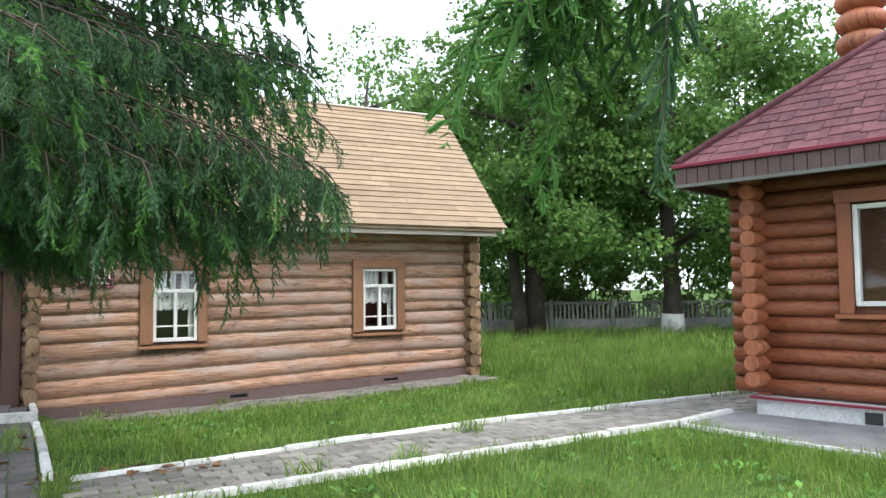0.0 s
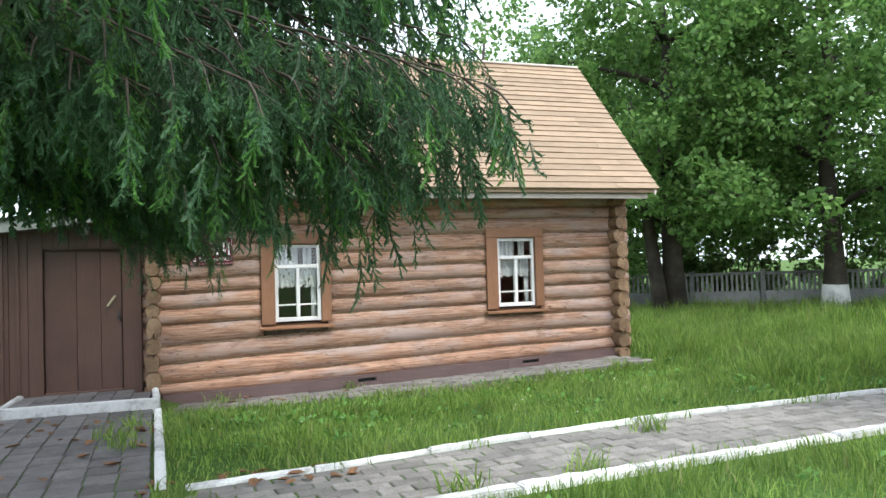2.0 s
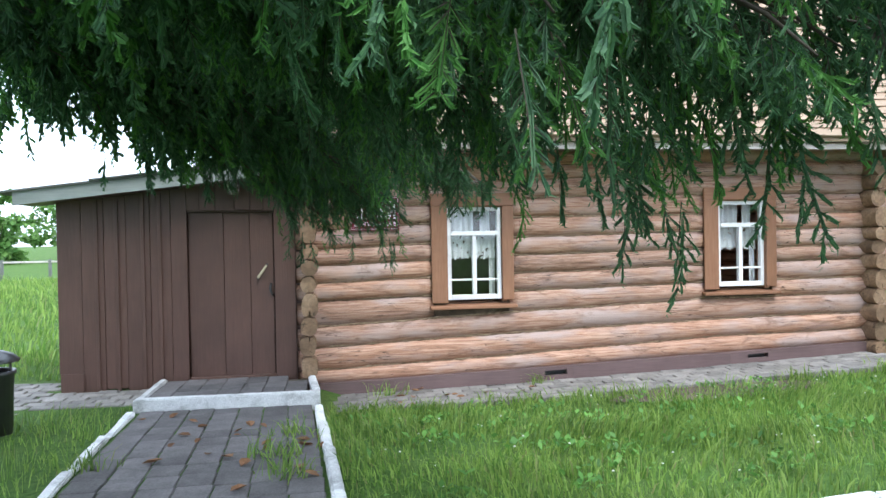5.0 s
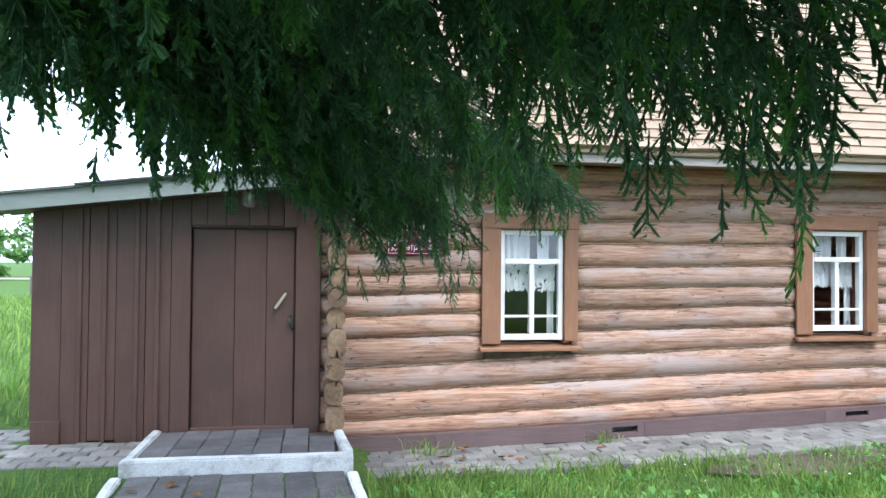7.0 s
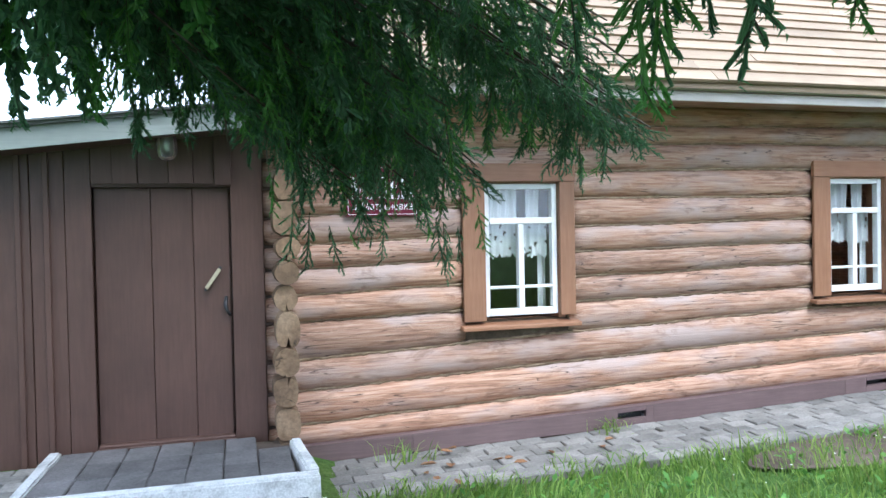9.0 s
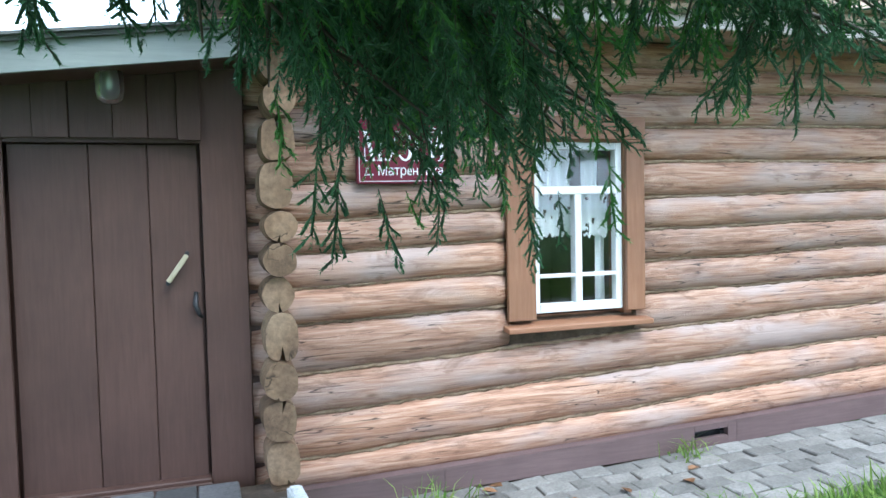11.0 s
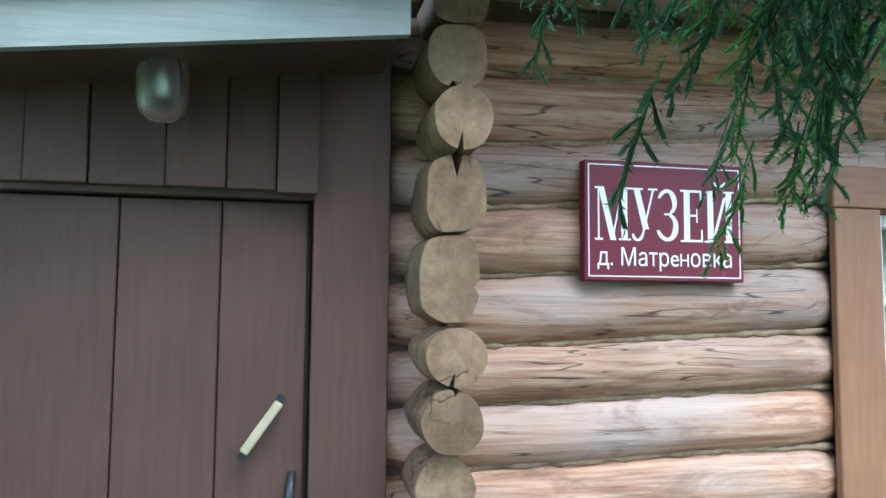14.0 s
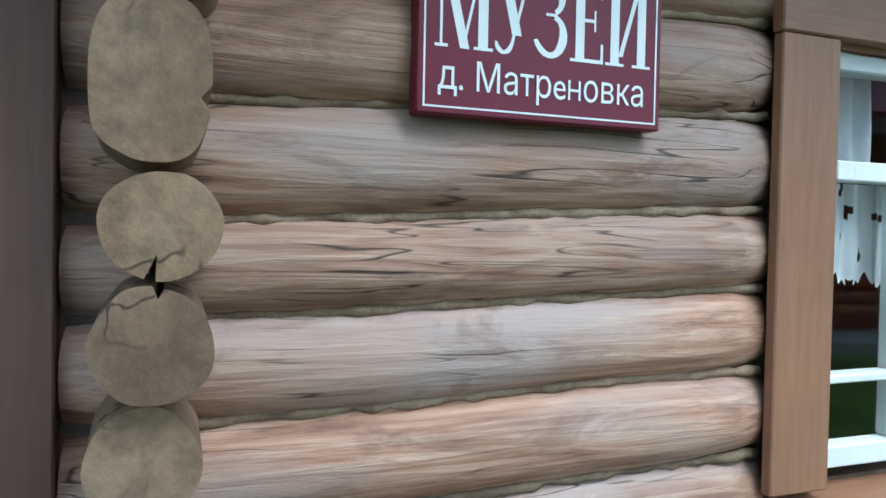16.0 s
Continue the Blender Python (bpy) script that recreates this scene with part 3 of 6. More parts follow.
def build_window(i, x0, x1, z0, z1):
    win = thing("window_%d" % (i + 1), "white wooden window with lace curtains in a brown casing", "window", "hut windows", "structure")
    w = 0.045
    def bar(a, b, c, d, y0=-0.012, y1=0.05):
        part("window_frame", box_bm(a, b, y0, y1, c, d, 0.004), WHITE, win, "white painted frame bar")
    bar(x0, x0 + w, z0, z1)
    bar(x1 - w, x1, z0, z1)
    bar(x0 + w, x1 - w, z0, z0 + 0.055)
    bar(x0 + w, x1 - w, z1 - 0.045, z1)
    h = z1 - z0
    t = z0 + h * 0.715
    bar(x0 + w, x1 - w, t - 0.022, t + 0.028, -0.018)
    xm = (x0 + x1) / 2
    bar(xm - 0.024, xm + 0.024, z0 + 0.055, t - 0.022, -0.016)
    lowbar = z0 + h * 0.215
    bar(x0 + w, xm - 0.024, lowbar - 0.011, lowbar + 0.011)
    bar(xm + 0.024, x1 - w, lowbar - 0.011, lowbar + 0.011)
    for a, b, c, d in ((x0 + w, x1 - w, t + 0.028, z1 - 0.045), (x0 + w, xm - 0.024, lowbar + 0.011, t - 0.022), (xm + 0.024, x1 - w, lowbar + 0.011, t - 0.022),
                       (x0 + w, xm - 0.024, z0 + 0.055, lowbar - 0.011), (xm + 0.024, x1 - w, z0 + 0.055, lowbar - 0.011)):
        pane = part("pane", box_bm(a - 0.003, b + 0.003, 0.018, 0.021, c - 0.003, d + 0.003, 0), GLASS, win)
        pane.visible_shadow = False
    # casing and sill
    part("casing_board", box_bm(x0 - 0.185, x0 - 0.004, -0.062, -0.03, z0 - 0.03, z1 + 0.012, 0.004), CASING, win, "brown stained casing board")
    part("casing_board", box_bm(x1 + 0.004, x1 + 0.135, -0.062, -0.03, z0 - 0.01, z1 + 0.012, 0.004), CASING, win, "brown stained casing board")
    part("casing_board", box_bm(x0 - 0.19, x1 + 0.14, -0.066, -0.03, z1 + 0.014, z1 + 0.155, 0.004), CASING_H, win, "brown stained head board")
    part("jamb", box_bm(x0 - 0.05, x0 - 0.002, -0.028, 0.16, z0 - 0.03, z1 + 0.03, 0), CASING, win)
    part("jamb", box_bm(x1 + 0.002, x1 + 0.05, -0.028, 0.16, z0 - 0.03, z1 + 0.03, 0), CASING, win)
    part("jamb", box_bm(x0 - 0.05, x1 + 0.05, -0.028, 0.16, z1 + 0.002, z1 + 0.05, 0), CASING_H, win)
    part("sill", box_bm(x0 - 0.21, x1 + 0.16, -0.115, 0.16, z0 - 0.068, z0 - 0.034, 0.005, lambda v: Vector((v.x, v.y, v.z - (0.03 if v.y < 0 else 0)))), CASING_H, win, "brown stained projecting sill")
    # lace: pleated upper curtain and a scalloped cafe curtain
    def curtain(a, b, lo, hi, y, scallop, seed, fold=0.012, name="curtain"):
        rng = random.Random(seed)
        n, m = int((b - a) / 0.006), 14
        verts, faces = [], []
        for j in range(m + 1):
            for q in range(n + 1):
                x = a + (b - a) * q / n
                drop = scallop * (0.55 * abs(math.sin(math.pi * (x - a) / 0.11)) + 0.45 * abs(math.sin(math.pi * (x - a) / 0.037)))
                zz = hi + (lo - hi - drop + scallop) * j / m
                verts.append((x, y + fold * math.sin(x * 95 + seed) + 0.4 * fold * math.sin(x * 37 + j * 0.2), zz))
        holes = [(rng.uniform(a, b), rng.uniform(lo, hi), rng.uniform(0.006, 0.014)) for _ in range(int(14 * (b - a) / 0.25)) if scallop]
        for j in range(m):
            for q in range(n):
                v = verts[j * (n + 1) + q]
                if any((v[0] - hx) ** 2 + (v[2] - hz) ** 2 < hr * hr for hx, hz, hr in holes):
                    continue
                faces.append((j * (n + 1) + q, j * (n + 1) + q + 1, (j + 1) * (n + 1) + q + 1, (j + 1) * (n + 1) + q))
        c = link_mesh(name, verts, faces, LACE, win, "white lace curtain with scalloped hem" if scallop else "sheer white gathered curtain", smooth=True)
    curtain(x0 + 0.05, x1 - 0.05, t - 0.30, t - 0.02, 0.085, 0.05, 3 + i, 0.006)
    curtain(x0 + 0.05, x0 + 0.33, t, z1 - 0.02, 0.12, 0.0, 9 + i, 0.014)
    curtain(x0 + 0.40, x1 - 0.10, t, z1 - 0.02, 0.12, 0.0, 11 + i, 0.014)
    curtain(x1 - 0.115, x1 - 0.045, z0 + 0.03, t - 0.02, 0.125, 0.0, 5 + i, 0.01)
    part("curtain_rod", tube_bm([(x0 + 0.03, 0.08, t - 0.015), (x1 - 0.03, 0.08, t - 0.015)], [0.005, 0.005], 8), IRON, win)


for i, wdw in enumerate(WINDOWS):
    build_window(i, *wdw)

# ---- lean-to shed ----
shed = thing("shed", "brown painted plank lean-to with a closed door", "shed")


def shed_roof_z(x):
    return 2.23 + (x + 2.88) * (2.56 - 2.23) / 2.84


def build_shed():
    rng = random.Random(8)
    def plank(name, x0, x1, z0, y=-0.06, thick=0.025, top=None, parent=shed, mat=SHED, lean=0.0, z1=None):
        t0, t1 = (z1, z1) if z1 else (shed_roof_z(x0) - 0.05, shed_roof_z(x1) - 0.05)
        pts = [(x0, z0), (x1, z0), (x1 + lean, t1), (x0 + lean, t0)]
        bm = bm_from(*quad_prism(pts, y, y + thick))
        bmesh.ops.bevel(bm, geom=list(bm.edges), offset=0.003, segments=1, affect="EDGES")
        return part(name, bm, mat, parent)
    edges = [-2.45, -2.21, -1.99, -1.77, -1.53, -1.32, -1.155]
    for k, (a, b) in enumerate(zip(edges, edges[1:])):
        plank("plank", a + 0.002, b - 0.002, 0.17 + rng.uniform(-0.02, 0.03) if k else 0.37, -0.06 - 0.006 * (k % 2))
    for x in (-2.06, -1.86, -1.60, -1.43):
        plank("batten", x - 0.018, x + 0.018, 0.18, -0.086, 0.02)
    plank("patch_board", -2.43, -2.20, 0.14, -0.088, 0.02, z1=0.375)
    # boards above the door, shorter over the opening
    over = [-1.155, -1.02, -0.86, -0.66, -0.50, -0.36, -0.245]
    for k, (a, b) in enumerate(zip(over, over[1:])):
        plank("plank", a + 0.001, b - 0.001, 2.055 if k < 5 else 2.045, -0.075 - (0.012 if k % 2 else 0.0) - (0.012 if k == 5 else 0))
    plank("post", -0.255, -0.035, 0.10, -0.055, 0.09)
    # added filler, blocks background light in the gap beside the log ends
    plank("corner_board", -0.06, 0.10, 0.08, 0.02, 0.03)
    plank("lintel", -1.16, -0.25, 2.035, -0.05, 0.07, z1=2.062)
    part("threshold", box_bm(-1.15, -0.255, -0.075, 0.05, 0.22, 0.282, 0.006), SHED, shed, "red-brown painted threshold")
    part("threshold_step", box_bm(-1.16, -0.255, -0.095, -0.076, 0.20, 0.262, 0.004), SHED, shed)
    # the door, set back in its opening
    door = part("door", box_bm(-1.15, -0.262, 0.015, 0.03, 0.285, 2.032, 0.0), SHED, shed, "closed brown plank door")
    for a, b in ((-1.148, -0.79), (-0.786, -0.515), (-0.511, -0.27)):
        plank("door_plank", a, b, 0.278, -0.012, 0.024, parent=door, z1=2.03)
    hb = box_bm(-0.083, 0.083, -0.011, 0.011, -0.013, 0.013, 0.004)
    hob = part("handle", hb, HANDLE, door, "pale wooden door handle")
    hob.matrix_basis = pose(-0.386, -0.055, 1.391, 0, -55, 0)
    for dx, dz in ((-0.05, -0.075), (0.048, 0.075)):
        part("handle_bracket", tube_bm([(-0.386 + dx, -0.012, 1.391 + dz), (-0.386 + dx, -0.05, 1.391 + dz)], [0.012, 0.012], 8), IRON, door)
    part("latch", tube_bm([(-0.30, -0.02, 1.26), (-0.305, -0.05, 1.20), (-0.29, -0.05, 1.15), (-0.275, -0.03, 1.13)], [0.012, 0.014, 0.012, 0.01], 8), IRON, door, "dark iron latch")
    # body behind, roof and fascia
    part("side_boards", box_bm(-2.45, -2.42, -0.03, 2.6, 0.03, 2.12, 0.003), SHED, shed)
    part("back_boards", box_bm(-2.45, -0.3, 2.6, 2.63, 0.03, 2.12, 0.003), SHED, shed)
    # unseen sheet added behind the front planks to block light through their slits
    inner = [(-2.42, 0.05), (-0.05, 0.05), (-0.05, shed_roof_z(-0.05) - 0.01), (-2.42, shed_roof_z(-2.42) - 0.01)]
    part("inner_wall", bm_from(*quad_prism(inner, 0.07, 0.09)), SHED, shed)
    def slab(x0, x1, y0, y1, low, high, mat, name, label=""):
        pts = [(x0, shed_roof_z(x0) + low), (x1, shed_roof_z(x1) + low), (x1, shed_roof_z(x1) + high), (x0, shed_roof_z(x0) + high)]
        part(name, bm_from(*quad_prism(pts, y0, y1)), mat, shed, label)
    slab(-2.90, -0.02, -0.40, 2.9, 0.0, 0.02, GREYWOOD, "roof", "grey felted lean-to roof")
    slab(-2.02, -0.02, -0.42, 2.9, 0.022, 0.036, GREYWOOD, "roof_sheet")
    slab(-2.74, -0.03, -0.375, -0.345, -0.135, -0.002, SHEDFASCIA, "fascia", "pale grey-green fascia board")
    slab(-2.70, -0.06, -0.343, -0.02, -0.135, -0.115, SHED, "soffit")
    for y in (0.4, 1.2, 2.0):
        slab(-2.8, -0.05, y, y + 0.06, -0.10, -0.002, GREYWOOD, "rafter")


build_shed()

lamp = thing("wall_lamp", "jar-shaped grey-green glass lamp under the shed eave", "lamp")
part("base", lathe_bm([(0.0, 0.045), (0.06, 0.045), (0.07, 0.028), (0.07, 0.0), (0.062, -0.01)], 24, (-0.655, -0.20, 2.37)), ENAMEL, lamp)
part("glass_globe", lathe_bm([(0.058, 0.0), (0.065, -0.03), (0.065, -0.10), (0.057, -0.135), (0.034, -0.155), (0.001, -0.16)], 24, (-0.655, -0.20, 2.365)), LAMP_GLASS, lamp, "frosted glass jar")
part("bulb", lathe_bm([(0.012, 0.0), (0.015, -0.03), (0.028, -0.06), (0.02, -0.085), (0.001, -0.09)], 14, (-0.655, -0.20, 2.365)), SIGN_WHITE, lamp)
part("bracket", tube_bm([(-0.655, -0.20, 2.41), (-0.655, -0.20, 2.432), (-0.56, -0.20, 2.436), (-0.55, -0.20, 2.39)], [0.012, 0.012, 0.01, 0.008], 8), ENAMEL, lamp)

# ---- sign ----
SX0, SX1, SZ0, SZ1, SY = 0.560, 1.100, 1.815, 2.188, -0.085
sign = thing("sign", "burgundy sign board with white lettering on the log wall", "sign")
part("board", box_bm(SX0, SX1, SY, SY + 0.045, SZ0, SZ1, 0.003), SIGN_RED, sign)
bx, by = 0.012, 0.0035
for a, b, c, d in ((SX0 + bx, SX1 - bx, SZ0 + bx, SZ0 + bx + by), (SX0 + bx, SX1 - bx, SZ1 - bx - by, SZ1 - bx), (SX0 + bx, SX0 + bx + by, SZ0 + bx + by, SZ1 - bx - by), (SX1 - bx - by, SX1 - bx, SZ0 + bx + by, SZ1 - bx - by)):
    part("border", box_bm(a, b, SY - 0.0012, SY + 0.0, c, d, 0), SIGN_WHITE, sign)
for z in (SZ0 + 0.06, SZ1 - 0.06):
    part("batten", box_bm(SX0 + 0.06, SX1 - 0.06, SY + 0.045, 0.0, z - 0.02, z + 0.02, 0), IRON, sign)


def serif_letters():
    """The five letters of the heading as outlines on a unit height, thick and thin strokes with serifs."""
    bar = lambda x0, x1, z0, z1: [(x0, z0), (x1, z0), (x1, z1), (x0, z1)]
    sl = lambda xa, xb, w, z0=0.0, z1=1.0: [(xa, z0), (xa + w, z0), (xb + w, z1), (xb, z1)]
    arc = lambda cx, cz, rx, rz, a0, a1, w, n=14, thin=0.4: [(cx + rx * math.cos(radians(a0 + (a1 - a0) * i / n)), cz + rz * math.sin(radians(a0 + (a1 - a0) * i / n))) for i in range(n + 1)] + \
        [(cx + (rx - w * (thin + (1 - thin) * math.sin(math.pi * i / n))) * math.cos(radians(a0 + (a1 - a0) * i / n)), cz + (rz - w * 0.5) * math.sin(radians(a0 + (a1 - a0) * i / n))) for i in range(n, -1, -1)]
    s = 0.035
    em = [bar(0.05, 0.085, 0, 1), sl(0.33, 0.06, 0.13), sl(0.35, 0.60, 0.04), bar(0.58, 0.72, 0, 1), bar(-0.02, 0.16, 0, s), bar(0.52, 0.79, 0, s), bar(-0.02, 0.12, 1 - s, 1), bar(0.6, 0.79, 1 - s, 1)]
    u = [sl(0.27, 0.06, 0.14, 0.22, 1), sl(0.24, 0.50, 0.045, 0.10, 1), arc(0.15, 0.10, 0.13, 0.11, 160, 380, 0.09), bar(-0.02, 0.28, 1 - s, 1), bar(0.40, 0.62, 1 - s, 1)]
    ze = [arc(0.20, 0.75, 0.23, 0.25, -70, 160, 0.13), arc(0.20, 0.27, 0.26, 0.27, -165, 75, 0.14), bar(0.13, 0.30, 0.50, 0.535)]
    ye = [bar(0.06, 0.20, 0, 1), bar(0.2, 0.50, 0, s * 1.3), bar(0.2, 0.48, 1 - s * 1.3, 1), bar(0.2, 0.38, 0.49, 0.53), bar(-0.02, 0.06, 0, s), bar(-0.02, 0.06, 1 - s, 1), bar(0.46, 0.50, 0, 0.24), bar(0.44, 0.48, 0.78, 1), bar(0.35, 0.38, 0.38, 0.64)]
    ii = [bar(0.06, 0.20, 0, 1), bar(0.50, 0.64, 0, 1), sl(0.19, 0.44, 0.07, 0.12, 0.88), bar(-0.02, 0.28, 0, s), bar(-0.02, 0.28, 1 - s, 1), bar(0.42, 0.72, 0, s), bar(0.42, 0.72, 1 - s, 1), arc(0.35, 1.20, 0.15, 0.13, 190, 350, 0.07)]
    return [(em, 0.80), (u, 0.64), (ze, 0.53), (ye, 0.56), (ii, 0.72)]


def build_lettering():
    x, height = SX0 + 0.036, 0.165
    total = sum(w for _, w in serif_letters())
    unit = (SX1 - SX0 - 0.065) / total
    for shapes, w in serif_letters():
        verts, faces = [], []
        for layer, sh in enumerate(shapes):
            b = len(verts)
            y = SY - 0.0012 - 0.00005 * layer
            verts += [(x + px * unit, y, SZ0 + 0.125 + pz * height) for px, pz in sh]
            n = len(sh)
            if n > 8:
                h = n // 2
                faces += [(b + i, b + i + 1, b + n - 2 - i, b + n - 1 - i) for i in range(h - 1)]
            else:
                faces.append(tuple(range(b, b + n)))
        link_mesh("letter", verts, faces, SIGN_WHITE, sign)
        x += w * unit
    cu = bpy.data.curves.new("lettering", "FONT")
    cu.body, cu.size, cu.fill_mode, cu.align_x = "д. Матрehовка", 1.0, "FRONT", "CENTER"
    # the built-in font fills two Cyrillic letters badly: a Latin e and a small capital H have the same shapes
    cu.small_caps_scale = 0.74
    cu.body_format[8].use_small_caps = True
    cu.dimensions, cu.resolution_u = "2D", 6
    ob = bpy.data.objects.new("lettering", cu)
    scene.collection.objects.link(ob)
    bpy.context.view_layer.update()
    me = bpy.data.meshes.new_from_object(ob.evaluated_get(bpy.context.evaluated_depsgraph_get()))
    bpy.data.objects.remove(ob)
    xs = [v.co.x for v in me.vertices]
    fit_width = (SX1 - SX0 - 0.085) / (max(xs) - min(xs))
    me.materials.clear()
    me.materials.append(SIGN_WHITE)
    shared("lettering", me, sign, "", pose((SX0 + SX1) / 2, SY - 0.0022, SZ0 + 0.047, 90, 0, 0) @ Matrix.Diagonal((fit_width, 0.078, 1, 1)))


build_lettering()

# ---- neighbouring red log house ----
RC = Vector((7.50, -5.72, 0))
RU = Vector((0.30, -0.954, 0)).normalized()   # along its near wall
RV = Vector((0.954, 0.30, 0)).normalized()    # away from the walk
red = thing("log_house", "varnished red-brown log house under burgundy shingles", "house")
RED_M = Matrix(((RV.x, -RU.x, 0, RC.x), (RV.y, -RU.y, 0, RC.y), (0, 0, 1, 0), (0, 0, 0, 1)))


def red_part(name, bm, mat, label="", parent=red):
    """A part given in the house's own axes: x into it, y along its wall towards the path."""
    bm.transform(RED_M)
    return part(name, bm, mat, parent, label)


def build_red_house():
    L, D = 7.0, 8.0
    plinth = red_part("plinth", box_bm(-0.02, D, -L, 0.05, 0.05, 0.49, 0.01), PLINTH, "pale rendered plinth")
    red_part("flashing", box_bm(-0.09, D, -L, 0.10, 0.492, 0.515, 0.0, lambda v: Vector((v.x, v.y, v.z - (0.03 if v.x < 0 else 0)))), RED_TIN, "burgundy tin flashing")
    red_part("vent", box_bm(-0.05, 0.1, -1.22, -1.06, 0.30, 0.42, 0.004), IRON, "dark plinth vent")
    wall = red_part("wall", box_bm(0.10, 0.2, -L, 0.0, 0.5, 3.0, 0), RED_LOG)
    step = 0.174
    for k in range(14):
        z = 0.515 + step * (k + 0.5)
        for a, b in ((-L, -2.09), (-0.93, 0.30)) if 5 <= k <= 11 else ((-L, 0.30),):
            sides, n = 14, 6
            verts, faces = [], []
            for i in range(n + 1):
                y = a + (b - a) * i / n
                for s in range(sides):
                    t = 2 * math.pi * s / sides
                    verts.append((0.10 + 0.105 * math.cos(t), y, z + 0.092 * math.sin(t)))
            faces = [(i * sides + s, (i + 1) * sides + s, (i + 1) * sides + (s + 1) % sides, i * sides + (s + 1) % sides) for i in range(n) for s in range(sides)]
            faces += [tuple(range(sides - 1, -1, -1)), tuple(range(n * sides, (n + 1) * sides))]
            bm = bm_from(verts, faces)
            for f in bm.faces:
                f.smooth = len(f.verts) == 4
            red_part("log", bm, RED_LOG, "", wall)
        # ends of the far wall's logs beside the corner
        zc = z + step * 0.5
        bm = tube_bm([(-0.24 - 0.02 * math.sin(k * 2.1), 0.0, zc), (-0.22, 0.0, zc), (0.6, 0.0, zc), (3.0, 0.0, zc)], [0.080, 0.093, 0.096, 0.096], 16)
        red_part("log_end", bm, RED_END, "", wall)
    red_part("far_wall", box_bm(0.05, D, -0.10, 0.06, 0.5, 3.0, 0), RED_LOG)
    red_part("rear_wall", box_bm(D - 0.2, D, -L, 0, 0.5, 3.0, 0), RED_LOG)
    red_part("end_wall", box_bm(0, D, -L, -L + 0.2, 0.5, 3.0, 0), RED_LOG)
    # window in the near wall
    w = red_part("window", box_bm(0.06, 0.10, -2.01, -1.01, 1.50, 2.56, 0.0), GLASS)
    red_part("room_lining", box_bm(0.25, 0.3, -2.27, -0.77, 1.2, 2.8, 0.0), ROOM, "", w)
    for a, b, c, d in ((-2.01, -1.96, 1.50, 2.56), (-1.06, -1.01, 1.50, 2.56), (-1.96, -1.06, 1.50, 1.55), (-1.96, -1.06, 2.51, 2.56), (-1.54, -1.48, 1.55, 2.51)):
        red_part("frame", box_bm(0.0, 0.10, a, b, c, d, 0.004), WHITE, "white window frame", w)
    for a, b, c, d in ((-2.17, -2.015, 1.42, 2.58), (-1.005, -0.87, 1.42, 2.58), (-2.19, -0.85, 2.582, 2.72)):
        red_part("casing_board", box_bm(-0.05, 0.0, a, b, c, d, 0.004), RED_CASING, "red-brown casing board", w)
    red_part("sill", box_bm(-0.10, 0.0, -2.21, -0.83, 1.37, 1.415, 0.005), RED_CASING, "", w)
    # eave: soffit, boarded fascia, tin edge
    o, e0, e1 = 0.62, 2.86, 3.07
    red_part("soffit", box_bm(-o, D + o, -L - o, o, 2.93, 2.96, 0), GUTTER_BROWN)
    red_part("eave_trim", box_bm(-o - 0.03, -o, -L - o, o + 0.03, 2.845, 2.885, 0.004), GREYWOOD, "grey trim under the fascia")
    red_part("eave_trim", box_bm(-o, D, o, o + 0.03, 2.845, 2.885, 0.004), GREYWOOD)
    y = o
    rng = random.Random(2)
    fascia = red_part("fascia", box_bm(-o - 0.005, -o + 0.02, -L - o, o, e0, e1, 0), IRON)
    while y > -L - o:
        red_part("fascia_board", box_bm(-o - 0.022, -o - 0.006, y - 0.125, y - 0.004, e0 + 0.012, e1 - 0.006, 0.003), GUTTER_BROWN, "", fascia)
        y -= 0.13
    red_part("far_fascia", box_bm(-o, D, o - 0.01, o + 0.02, e0, e1, 0.004), GUTTER_BROWN)
    red_part("tin_edge", box_bm(-o - 0.06, -o + 0.06, -L - o, o + 0.05, e1, e1 + 0.045, 0.006), RED_TIN, "burgundy tin roof edge")
    red_part("tin_edge", box_bm(-o, D, o - 0.06, o + 0.05, e1, e1 + 0.045, 0.006), RED_TIN)
    # hipped roof
    rise, zc = 0.85, e1 + 0.04
    half = (D + 2 * o) / 2
    zr = zc + half * rise
    pts = [(-o, o, zc), (-o, -L - o, zc), (D + o, -L - o, zc), (D + o, o, zc), (-o + half, o - half, zr), (-o + half, -L - o + half, zr)]
    roof = red_part("roof", bm_from(pts, [(0, 4, 5, 1), (0, 3, 4), (3, 2, 5, 4), (1, 5, 2), (0, 1, 2, 3)]), SHINGLE, "hipped roof of burgundy shingles")
    run = math.hypot(1, rise)
    n = Vector((-rise, 0, 1)).normalized()
    for r in range(30):
        d = r * 0.128
        y = o - d + rng.uniform(-0.1, 0.1)
        while y > -4.6:
            w_ = rng.choice((0.16, 0.22, 0.30))
            tab = 0.125 + rng.choice((0.0, 0.0, 0.028))
            y0, y1 = min(y, o - d - 0.02), y - w_ + 0.008
            if y0 - y1 > 0.05:
                c = []
                for dd, h in ((d - tab + 0.125, 0.016), (d + 0.15, 0.005)):
                    for yy in (y0, y1):
                        lim = min(yy, o - dd)
                        p = Vector((-o + dd, lim, zc + dd * rise)) + n * h
                        c.append(p)
                low = [p - n * 0.009 for p in c]
                bm = bm_from([*c, *low], [(0, 1, 3, 2), (0, 4, 5, 1), (0, 2, 6, 4), (1, 5, 7, 3)])
                red_part("shingle", bm, SHINGLE, "", roof)
            y -= w_
